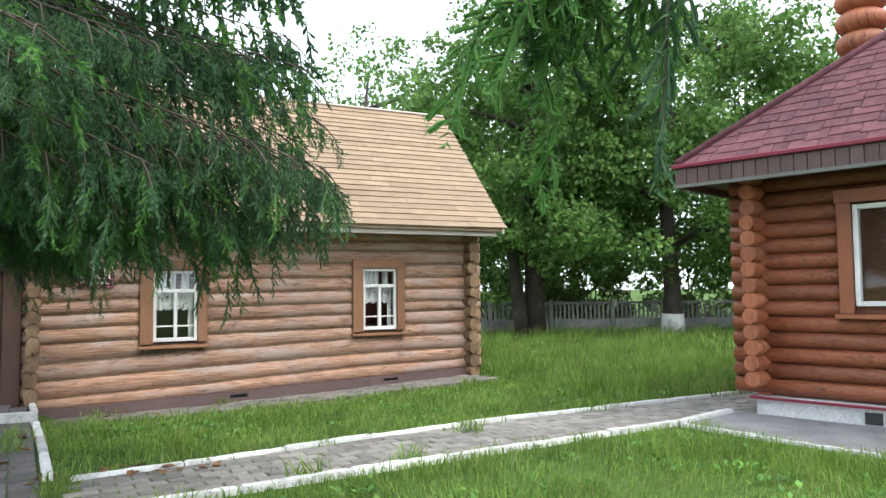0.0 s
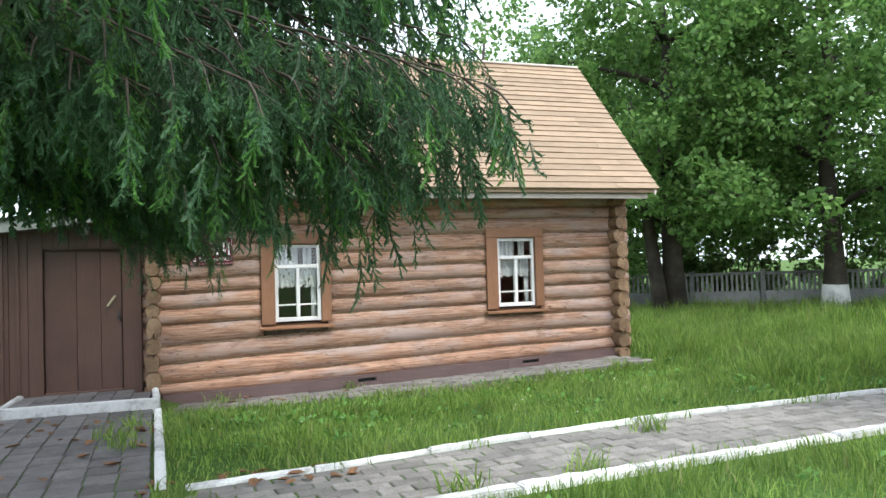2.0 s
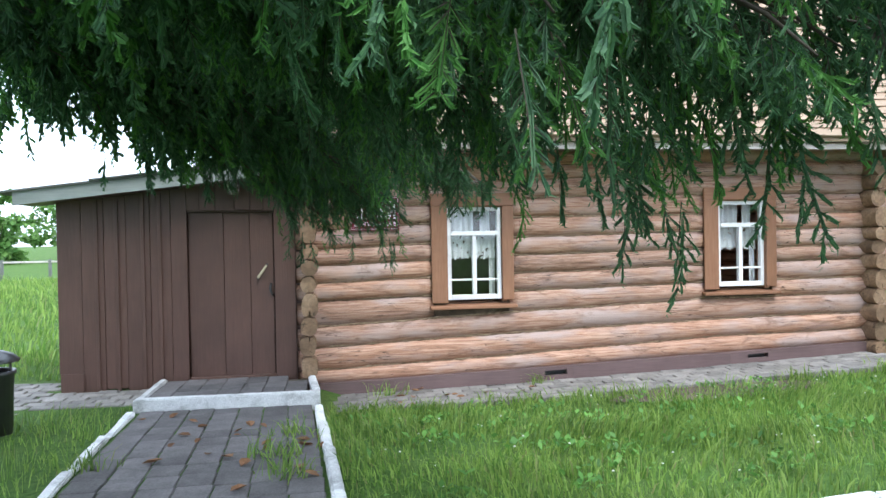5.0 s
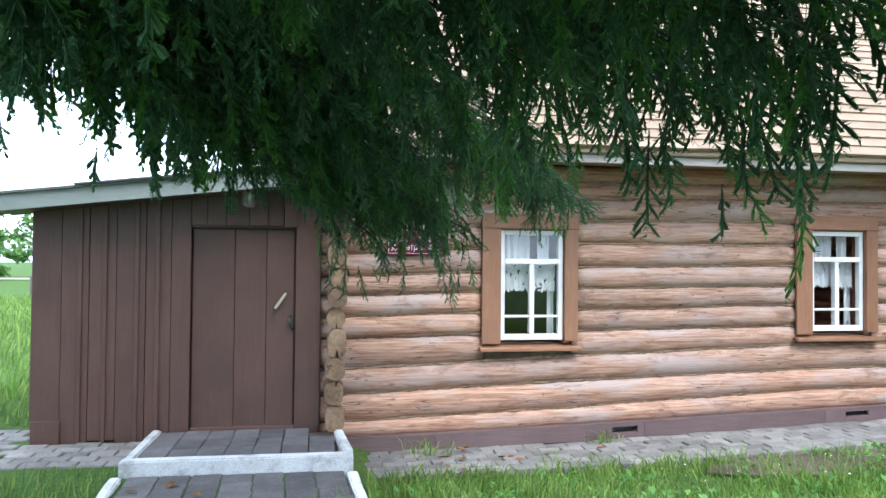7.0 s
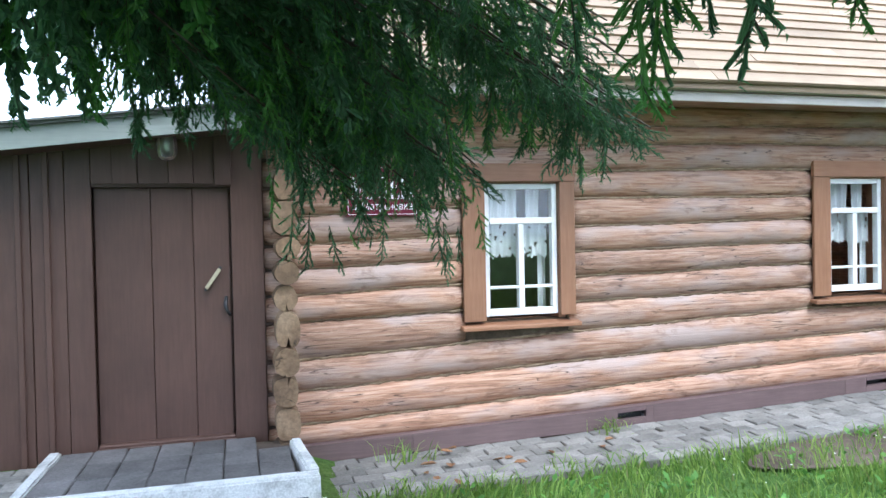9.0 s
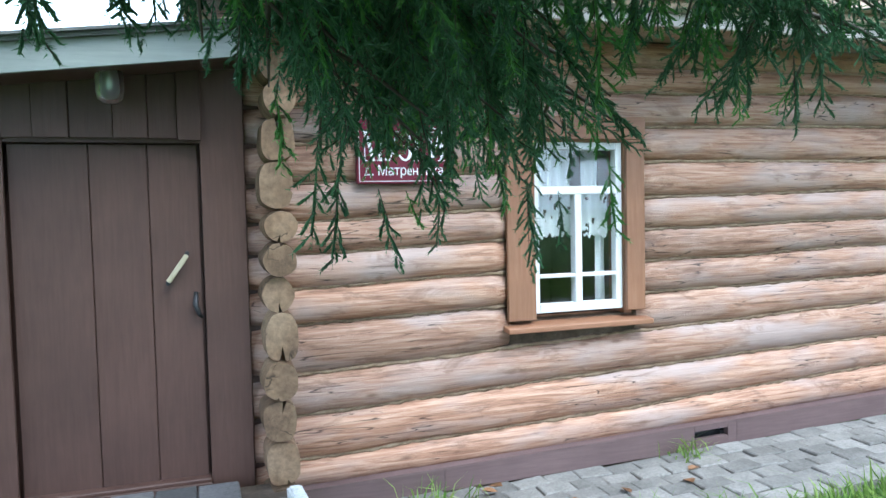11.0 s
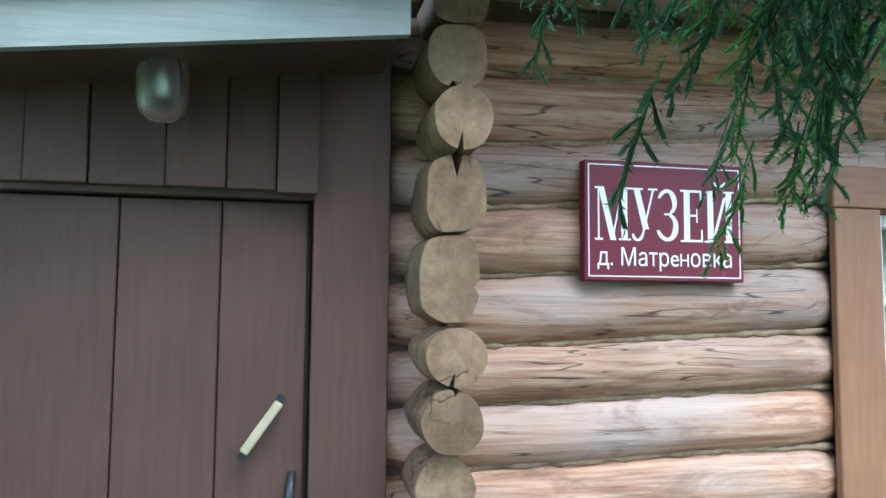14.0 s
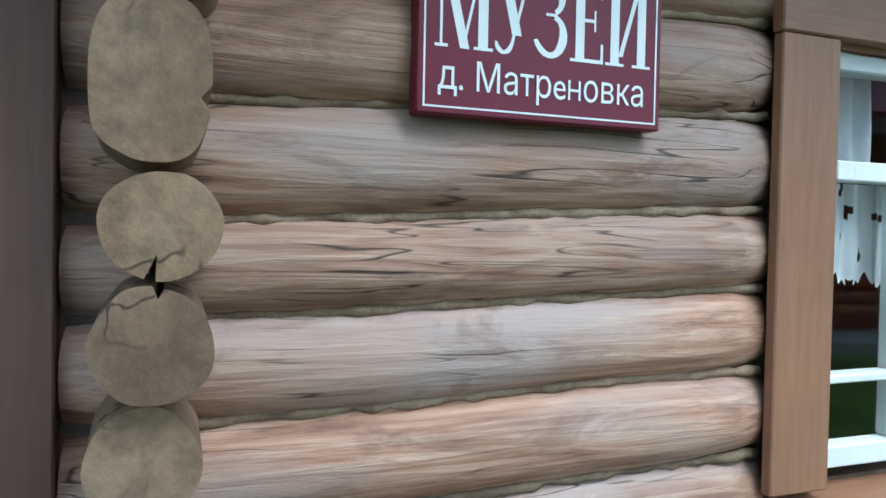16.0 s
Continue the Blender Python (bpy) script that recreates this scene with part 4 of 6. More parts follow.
    hip = [Vector((-o + d, o - d, zc + d * rise + 0.02)) for d in (0, half)]
    red_part("hip_cap", tube_bm(hip, [0.05, 0.05], 8), SHINGLE, "", roof)
    # round-log turret stack that rises from the roof
    for k in range(7):
        bm = lathe_bm([(0.0, 0.0), (0.20, 0.0), (0.28, 0.06), (0.305, 0.135), (0.28, 0.21), (0.20, 0.27), (0.0, 0.27)], 20, (1.48, -0.78, zc + 1.05 * rise + k * 0.265))
        red_part("chimney_ring", bm, RED_END, "red-brown stacked chimney ring")


build_red_house()

# ---- paths, kerbs ----
def paver_mesh(w, d, seed, mat, h=0.06):
    rng = random.Random(seed)
    c = 0.008
    lo = [(-w / 2, -d / 2), (w / 2, -d / 2), (w / 2, d / 2), (-w / 2, d / 2)]
    lo = [(x + rng.uniform(-0.004, 0.004), y + rng.uniform(-0.004, 0.004)) for x, y in lo]
    hi = [(x - math.copysign(c, x), y - math.copysign(c, y)) for x, y in lo]
    verts = [(x, y, -h) for x, y in lo] + [(x, y, -c) for x, y in lo] + [(x, y, rng.uniform(-0.003, 0.002)) for x, y in hi]
    faces = [(8, 9, 10, 11)] + [(i + o, (i + 1) % 4 + o, (i + 1) % 4 + 4 + o, i + 4 + o) for o in (0, 4) for i in range(4)]
    me = bpy.data.meshes.new("paver")
    me.from_pydata(verts, [], faces)
    me.materials.append(mat)
    return me


def right_edge(y):
    return 0.20 + (-1.25 - y) * 0.052


def left_edge(y):
    return -1.44 + (-1.25 - y) * 0.055


def far_kerb(x):
    return float(np.interp(x, [0.4, 1.4, 3.2, 5.3, 9.2], [-5.08, -4.97, -4.66, -4.47, -4.38]))


def near_kerb(x):
    return float(np.interp(x, [0.4, 1.5, 3.4, 6.2], [-6.20, -6.07, -5.92, -5.68]))


def build_paving():
    rng = random.Random(5)
    walkway = tagged(link_mesh("path", [(-1.7, -16, 0.1), (0.9, -16, 0.1), (0.3, -1.22, 0.08), (-1.5, -1.22, 0.08)], [(0, 1, 2, 3)], SOIL), "paved walkway of dark grey square slabs", "path", kind="structure")
    meshes = [paver_mesh(0.238, 0.238, s, PAVER_DARK) for s in range(6)]
    y, row = -1.36, 0
    while y > -9.6:
        x0, x1 = left_edge(y) + 0.06, right_edge(y) - 0.06
        n = 7
        w = (x1 - x0) / n
        for i in range(n):
            x = x0 + w * (i + 0.5)
            m = pose(x, y, ground_z(x, y) + rng.uniform(-0.004, 0.004), rng.uniform(-1, 1), rng.uniform(-1, 1), rng.uniform(-1.2, 1.2)) @ Matrix.Diagonal((w / 0.246, 1, 1, 1))
            shared("paver", rng.choice(meshes), walkway, "", m)
        y -= 0.246
    # cross path of pale pavers in running bond
    cross = tagged(link_mesh("path", [(0.4, -6.1, 0.16), (9.4, -5.6, 0.16), (9.4, -4.4, 0.16), (0.4, -5.1, 0.16)], [(0, 1, 2, 3)], SOIL), "paved garden path of pale grey concrete bricks", "path", kind="structure")
    meshes = [paver_mesh(0.232, 0.148, s, PAVER) for s in range(6)]
    x, col = 0.62, 0
    while x < 9.2:
        a, b = near_kerb(min(x, 6.2)) + 0.07, far_kerb(x) - 0.05
        n = 8
        w = (b - a) / n
        for i in range(n):
            yy = a + w * (i + 0.5)
            xx = x + (i % 2) * 0.12
            m = pose(xx, yy, ground_z(xx, yy) + rng.uniform(-0.005, 0.005), rng.uniform(-1.2, 1.2), rng.uniform(-1.2, 1.2), 5 + rng.uniform(-1.5, 1.5)) @ Matrix.Diagonal((0.99, w / 0.155, 1, 1))
            shared("paver", rng.choice(meshes), cross, "", m)
        x += 0.24
        col += 1
    # strip along the hut
    strip = tagged(link_mesh("pavement", [(0.2, -1.05, 0.0), (7.0, -1.0, 0.12), (7.0, 0.0, 0.12), (0.2, 0.0, 0.0)], [(0, 1, 2, 3)], SOIL), "strip of worn grey pavers along the hut", "pavement", kind="structure")
    meshes = [paver_mesh(0.20, 0.145, s, PAVER) for s in range(6)]
    for r in range(6):
        x = 0.28 + (r % 2) * 0.10
        while x < 6.9:
            y = -0.175 - r * 0.152
            z = float(np.interp(x, [0.2, 2.4, 4.65, 6.8], (0.035, 0.06, 0.148, 0.24))) + 0.006 * r
            m = pose(x, y + rng.uniform(-0.004, 0.004), z + rng.uniform(-0.007, 0.007), rng.uniform(-2, 2), rng.uniform(-2, 2) - 2, rng.uniform(-3, 3))
            shared("paver", rng.choice(meshes), strip, "", m)
            x += 0.207
    # pavers round the shed's far corner
    side = tagged(link_mesh("pavement", [(-4.8, -1.5, 0.15), (-2.3, -1.5, 0.13), (-2.3, 0.6, 0.13), (-4.8, 0.6, 0.15)], [(0, 1, 2, 3)], SOIL), "wet-looking pavers beside the shed", "pavement", kind="structure")
    for r in range(13):
        for c in range(11):
            x, y = -2.6 - c * 0.207 - (r % 2) * 0.1, -1.35 + r * 0.15
            m = pose(x, y, 0.19 + 0.004 * c + rng.uniform(-0.005, 0.005), rng.uniform(-1.5, 1.5), rng.uniform(-1.5, 1.5), rng.uniform(-2, 2))
            shared("paver", rng.choice(meshes), side, "", m)
    for r in range(5):
        for c in range(5):
            x, y = -2.36 + c * 0.207 - (r % 2) * 0.1, -0.20 - r * 0.15
            shared("paver", rng.choice(meshes), side, "", pose(x, y, 0.196 + rng.uniform(-0.006, 0.006), rng.uniform(-2, 2), rng.uniform(-2, 2), rng.uniform(-2, 2)))
    # raised doorstep
    stepob = tagged(link_mesh("doorstep", *[list(a) for a in box_data(-1.37, 0.11, -1.12, -0.11, -0.05, 0.225)], SOIL), "paved doorstep with a whitewashed kerb", "doorstep", kind="structure")
    meshes = [paver_mesh(0.205, 0.318, s, PAVER_DARK) for s in range(5)]
    for r in range(3):
        for c in range(7):
            x, y = -1.265 + c * 0.208, -0.95 + r * 0.325
            if x > -0.05 and r == 2:
                continue
            m = pose(x, y, 0.285 - 0.006 * r + rng.uniform(-0.004, 0.004), rng.uniform(-1, 1), rng.uniform(-1, 1), rng.uniform(-1, 1))
            shared("paver", rng.choice(meshes), stepob, "", m)


def box_data(x0, x1, y0, y1, z0, z1):
    v = [(x, y, z) for z in (z0, z1) for x, y in ((x0, y0), (x1, y0), (x1, y1), (x0, y1))]
    return v, [(3, 2, 1, 0), (4, 5, 6, 7), (0, 1, 5, 4), (1, 2, 6, 5), (2, 3, 7, 6), (3, 0, 4, 7)]


build_paving()


def kerb(points, width, height, label, block=1.0, seed=1, mat=KERB, flush=0.05, z=None):
    """A row of whitewashed kerb stones along a line."""
    rng = random.Random(seed)
    ob = thing("kerb", label, "kerb", "kerbs", "structure")
    for a, b in zip(points, points[1:]):
        a, b = Vector((*a, 0)), Vector((*b, 0))
        d = b - a
        n = max(1, round(d.length / block))
        for i in range(n):
            p, q = a + d * (i / n), a + d * ((i + 1) / n)
            mid = (p + q) / 2
            L = (q - p).length - 0.012
            bm = bmesh.new()
            bmesh.ops.create_cube(bm, size=1)
            bmesh.ops.subdivide_edges(bm, edges=[e for e in bm.edges if abs(e.verts[0].co.x - e.verts[1].co.x) > 0.5], cuts=6)
            for v in bm.verts:
                v.co = Vector((v.co.x * L, v.co.y * width, v.co.z * height))
            bmesh.ops.bevel(bm, geom=[e for e in bm.edges if all(v.co.z > 0 for v in e.verts)], offset=0.012, segments=2, affect="EDGES")
            for v in bm.verts:
                v.co += Vector(noise.noise_vector(v.co * 9 + Vector((i * 3.1, seed, 0)))) * 0.006
            zz = (ground_z(mid.x, mid.y) + flush if z is None else z) - height / 2
            k = part("kerb_stone", bm, mat, ob)
            k.matrix_basis = pose(mid.x, mid.y, zz + rng.uniform(-0.006, 0.006), rng.uniform(-2, 2), rng.uniform(-0.6, 0.6), math.degrees(math.atan2(d.y, d.x)) + rng.uniform(-0.5, 0.5))


kerb([(right_edge(-1.3), -1.32), (right_edge(-5.0), -5.0)], 0.075, 0.16, "whitewashed kerb along the walkway", 0.95, 1)
kerb([(right_edge(-6.25), -6.25), (right_edge(-13), -13)], 0.075, 0.16, "whitewashed kerb along the walkway", 0.95, 2)
kerb([(left_edge(-1.35), -1.35), (left_edge(-12), -12)], 0.075, 0.14, "worn whitewashed kerb along the walkway", 0.95, 3, flush=0.02)
kerb([(0.55, far_kerb(0.55)), (1.4, far_kerb(1.4)), (3.2, far_kerb(3.2)), (5.3, far_kerb(5.3)), (9.2, far_kerb(9.2))], 0.07, 0.14, "whitewashed kerb edging the garden path", 0.95, 4, flush=0.03)
kerb([(0.75, near_kerb(0.75)), (3.4, near_kerb(3.4)), (6.2, near_kerb(6.2)), (7.3, -5.45)], 0.11, 0.15, "broad whitewashed kerb edging the garden path", 0.95, 5, flush=0.04)
kerb([(6.22, -5.78), (6.52, -7.4), (7.2, -10.5)], 0.07, 0.14, "whitewashed kerb round the grey apron", 0.95, 6, flush=0.03)
kerb([(-1.45, -1.18), (0.22, -1.16)], 0.11, 0.24, "whitewashed kerb of the doorstep", 1.7, 7, z=0.305)
kerb([(-1.41, -1.12), (-1.39, -0.20)], 0.075, 0.24, "whitewashed kerb of the doorstep", 1.0, 8, z=0.305)
kerb([(0.18, -1.10), (0.13, -0.42)], 0.075, 0.24, "whitewashed kerb of the doorstep", 1.0, 9, z=0.315)
apron = [(6.26, -5.72, 0.285), (6.55, -7.4, 0.285), (7.2, -10.5, 0.285), (9.2, -10.6, 0.285), (7.9, -5.7, 0.285), (7.5, -5.4, 0.285)]
tagged(link_mesh("pavement", apron + [(x, y, 0.1) for x, y, z in apron], [tuple(range(6)), (5, 4, 10, 11), (0, 6, 7, 1), (1, 7, 8, 2), (0, 5, 11, 6)], ASPHALT), "smooth grey apron before the red house", "pavement", kind="structure")
bare = [(4.15 + 1.15 * math.cos(a) * (1 + 0.25 * noise.noise((math.cos(a), math.sin(a), 3))), -1.35 + 0.42 * math.sin(a) * (1 + 0.3 * noise.noise((math.cos(a), math.sin(a), 9)))) for a in [2 * math.pi * i / 40 for i in range(40)]]
tagged(link_mesh("bare_soil", [(x, y, ground_z(x, y) + 0.016) for x, y in bare], [tuple(range(40))], SOIL), "bare trodden soil patch in the grass", "soil", kind="structure")

# ---- litter bin ----
bin_ob = thing("litter_bin", "dark metal litter bin with a domed rain cap", "bin")
BX, BY = -2.36, -1.85
part("bucket", lathe_bm([(0.0, 0.02), (0.15, 0.02), (0.17, 0.50), (0.185, 0.50), (0.185, 0.53), (0.165, 0.53), (0.16, 0.46), (0.0, 0.46)], 24, (BX, BY, 0.19)), BIN, bin_ob)
part("cap", lathe_bm([(0.21, 0.60), (0.21, 0.615), (0.16, 0.66), (0.08, 0.69), (0.0, 0.70)], 24, (BX, BY, 0.19)), BIN, bin_ob, "domed metal rain cap")
for dx in (-0.15, 0.15):
    part("stay", tube_bm([(BX + dx, BY, 0.67), (BX + dx, BY, 0.80)], [0.01, 0.01], 8), BIN, bin_ob)

# ---- fence ----
fence = thing("fence", "grey concrete panel fence with pickets", "fence", kind="structure")
F0, F1 = Vector((11.2, 10.4, 0)), Vector((31.0, -0.6, 0))


def build_fence():
    d = (F1 - F0).normalized()
    n = int((F1 - F0).length / 2.0)
    turn = math.degrees(math.atan2(d.y, d.x))
    post = box_bm(-0.07, 0.07, -0.07, 0.07, 0, 1.15, 0.01)
    pm = bpy.data.meshes.new("post")
    post.to_mesh(pm)
    pm.materials.append(CONCRETE)
    panel = box_bm(0.08, 1.92, -0.03, 0.03, 0.0, 0.52, 0.01)
    am = bpy.data.meshes.new("panel")
    panel.to_mesh(am)
    am.materials.append(CONCRETE)
    rail = box_bm(0.08, 1.92, -0.03, 0.03, 1.0, 1.08, 0.01)
    rm = bpy.data.meshes.new("rail")
    rail.to_mesh(rm)
    rm.materials.append(CONCRETE)
    pick = box_bm(-0.035, 0.035, -0.02, 0.02, 0.52, 1.0, 0.006)
    km = bpy.data.meshes.new("picket")
    pick.to_mesh(km)
    km.materials.append(CONCRETE)
    for i in range(n + 1):
        p = F0 + d * (2.0 * i)
        m = pose(p.x, p.y, 0.24, 0, 0, turn)
        shared("post", pm, fence, "", m)
        if i < n:
            shared("panel", am, fence, "", m)
            shared("rail", rm, fence, "", m)
            for q in range(13):
                shared("picket", km, fence, "", m @ pose(0.16 + q * 0.14, 0, 0))


build_fence()


# ---- broadleaf trees ----
def leaf_cloud(rng, centres, radii, per, size, aspect=0.7):
    """Leaves as folded quads scattered round clump centres."""
    cs = np.repeat(np.array(centres), per, axis=0)
    rs = np.repeat(np.array(radii), per)[:, None]
    n = len(cs)
    d = rng.normal(size=(n, 3))
    d /= np.linalg.norm(d, axis=1)[:, None]
    d[:, 2] *= 0.7
    p = cs + d * rs * rng.uniform(0.35, 1.0, (n, 1)) ** 0.6
    a = rng.normal(size=(n, 3)) + np.array((0, 0, -0.4))
    a /= np.linalg.norm(a, axis=1)[:, None]
    up = rng.normal(size=(n, 3)) * 0.7 + np.array((0, 0, 1.0))
    b = np.cross(a, up)
    b /= np.linalg.norm(b, axis=1)[:, None]
    s = size * rng.uniform(0.6, 1.25, (n, 1))
    v = np.stack([p, p + a * s * 0.5 + b * s * aspect * 0.5, p + a * s, p + a * s * 0.5 - b * s * aspect * 0.5], axis=1).reshape(-1, 3)
    f = np.arange(n * 4).reshape(n, 4)
    return v, f


def broadleaf(x, y, height, spread, seed, leaves=9000, size=0.16, trunk=0.3, low=2.6, label="tall leafy lime tree with a dark trunk", mat=LEAF, white=False, fork=False):
    rng = np.random.default_rng(seed)
    pr = random.Random(seed)
    tree = thing("tree", label, "tree", at=(0, 0, 0))
    gz = ground_z(x, y)
    top = [(x + 0.25 * math.sin(i * 1.3 + seed) * i / 6, y + 0.25 * math.cos(i * 1.1 + seed) * i / 6, gz - 0.1 + height * 0.85 * i / 8) for i in range(9)]
    rad = [trunk * (1.35 if i == 0 else 1.0) * (1 - i / 9.5) for i in range(9)]
    part("trunk", tube_bm(top, rad, 14), BARK, tree, "dark furrowed trunk")
    if fork:
        t2 = [(x - 0.45 - 0.12 * i, y - 0.1, gz - 0.1 + 0.9 * i) for i in range(8)]
        part("trunk", tube_bm(t2, [trunk * 0.75 * (1 - i / 9) for i in range(8)], 12), BARK, tree)
    if white:
        part("whitewash", tube_bm([(x, y, gz - 0.05), (top[1][0] * 0.65 + x * 0.35, top[1][1] * 0.65 + y * 0.35, gz + 0.66)], [trunk * 1.37, trunk * 1.12], 14), WHITEWASH, tree, "whitewashed trunk foot")
    centres, radii = [], []
    limbs = 14
    for i in range(limbs):
        t = 0.25 + 0.7 * i / limbs
        base = Vector(top[min(8, int(t * 8))])
        az = i * 2.4 + pr.uniform(-0.4, 0.4)
        L = spread * (1.05 - 0.65 * abs(t - 0.45)) * pr.uniform(0.75, 1.1)
        pts = [base]
        for s in range(1, 5):
            q = s / 4
            pts.append(base + Vector((math.cos(az) * L * q, math.sin(az) * L * q, L * (0.55 * q - 0.45 * q * q) + (pr.uniform(-0.15, 0.15)))))
        part("limb", tube_bm(pts, [trunk * 0.34 * (1 - 0.22 * s) for s in range(5)], 7), BARK, tree)
        for s in (2, 3, 4):
            for _ in range(5):
                c = pts[s] + Vector((pr.gauss(0, 0.5), pr.gauss(0, 0.5), pr.gauss(-0.1, 0.5))) * spread * 0.27
                centres.append(c)
                radii.append(spread * pr.uniform(0.10, 0.24))
    for _ in range(70):
        a, q = pr.uniform(0, 2 * math.pi), pr.uniform(0, 1)
        z = gz + low + (height - low) * q
        r = spread * math.sin(math.pi * (0.18 + 0.8 * q)) ** 0.7 * math.sqrt(pr.uniform(0.25, 1))
        centres.append(Vector((x + math.cos(a) * r, y + math.sin(a) * r, z)))
        radii.append(spread * pr.uniform(0.10, 0.22))
    v, f = leaf_cloud(rng, [tuple(c) for c in centres], radii, max(4, leaves // len(centres)), size)
    big_mesh("crown", v, f, mat, parent=tree, label="dense green leaf crown with gaps")
    return tree


broadleaf(13.75, 8.1, 12.5, 4.2, 1, 38000, 0.19, 0.33, 2.2, "tall broadleaf tree with a forked dark trunk", fork=True)
broadleaf(17.6, 6.0, 13.0, 4.6, 2, 38000, 0.19, 0.30, 2.4, "tall broadleaf tree with a whitewashed trunk foot", white=True)
broadleaf(22.5, 3.0, 12.0, 4.4, 3, 16000, 0.2, 0.3, 2.0)
broadleaf(10.5, 14.5, 11.5, 4.0, 4, 15000, 0.2, 0.28, 2.0)
broadleaf(18.5, 14.0, 13.5, 5.0, 5, 15000, 0.24, 0.3, 1.6)
broadleaf(26.0, 10.0, 13.0, 5.2, 6, 13000, 0.26, 0.3, 1.2)
broadleaf(31.0, 1.0, 12.0, 5.0, 7, 12000, 0.26, 0.3, 1.2)
broadleaf(15.0, 21.0, 12.0, 5.5, 8, 9000, 0.3, 0.3, 1.0)
broadleaf(24.0, 21.0, 13.0, 6.0, 9, 9000, 0.34, 0.3, 1.0)
broadleaf(35.0, 14.0, 13.0, 6.0, 10, 9000, 0.34, 0.3, 1.0)


def bush(x, y, h, w, seed, leaves, size, mat=LEAF_PALE, label="pale green shrub beyond the fence"):
    rng = np.random.default_rng(seed)
    pr = random.Random(seed)
    ob = thing("shrub", label, "shrub")
    gz = ground_z(x, y)
    for i in range(5):
        a = i * 1.3 + seed
        part("stem", tube_bm([(x, y, gz - 0.05), (x + math.cos(a) * w * 0.3, y + math.sin(a) * w * 0.3, gz + h * 0.5), (x + math.cos(a) * w * 0.55, y + math.sin(a) * w * 0.55, gz + h * 0.85)], [0.04, 0.03, 0.012], 6), BARK, ob)
    cs, rs = [], []
    for _ in range(26):
        a, r, q = pr.uniform(0, 6.28), w * math.sqrt(pr.uniform(0, 1)), pr.uniform(0.12, 0.9)
        cs.append((x + math.cos(a) * r, y + math.sin(a) * r, gz + h * q))
        rs.append(pr.uniform(0.2, 0.4) * w * 0.6)
    v, f = leaf_cloud(rng, cs, rs, leaves // 26, size)
    big_mesh("foliage", v, f, mat, parent=ob)


for i, (x, y, h, w) in enumerate(((15.0, 13.0, 2.6, 1.8), (18.6, 11.0, 2.8, 2.0), (21.5, 9.3, 2.6, 2.0), (24.5, 6.5, 2.8, 2.2), (12.0, 13.0, 2.2, 1.6), (28.5, 5.0, 3.0, 2.4), (20.0, 15.0, 3.4, 2.4), (16.6, 9.9, 1.6, 1.0), (26.0, 1.8, 2.4, 1.6))):
    bush(x, y, h, w, 40 + i, 3400, 0.15, LEAF_PALE if i % 3 else LEAF)
# far trees beyond the field
for i, (x, y, h, w) in enumerate(((-30, 62, 7, 4), (-36, 68, 8, 5), (-24, 70, 6, 5), (-44, 66, 9, 5), (-52, 60, 8, 5), (-18, 74, 7, 5), (-27, 58, 4.5, 3), (-39, 58, 4, 3), (-62, 56, 9, 6), (-12, 78, 8, 6))):
    bush(x, y, h, w, 80 + i, 2600, 0.55, LEAF_PALE if i % 2 else LEAF, "rounded field tree far across the meadow")
# a line of stakes in the meadow
meadow_fence = thing("fence", "low rail fence across the meadow", "fence", kind="structure")
for i in range(9):
    part("post", box_bm(-16 + i * 2.0, -15.88 + i * 2.0, 27.0, 27.12, 0.2, 1.1, 0.01), GREYWOOD, meadow_fence)
part("rail", box_bm(-16, 0.2, 27.02, 27.08, 0.95, 1.03, 0.01), FASCIA, meadow_fence)


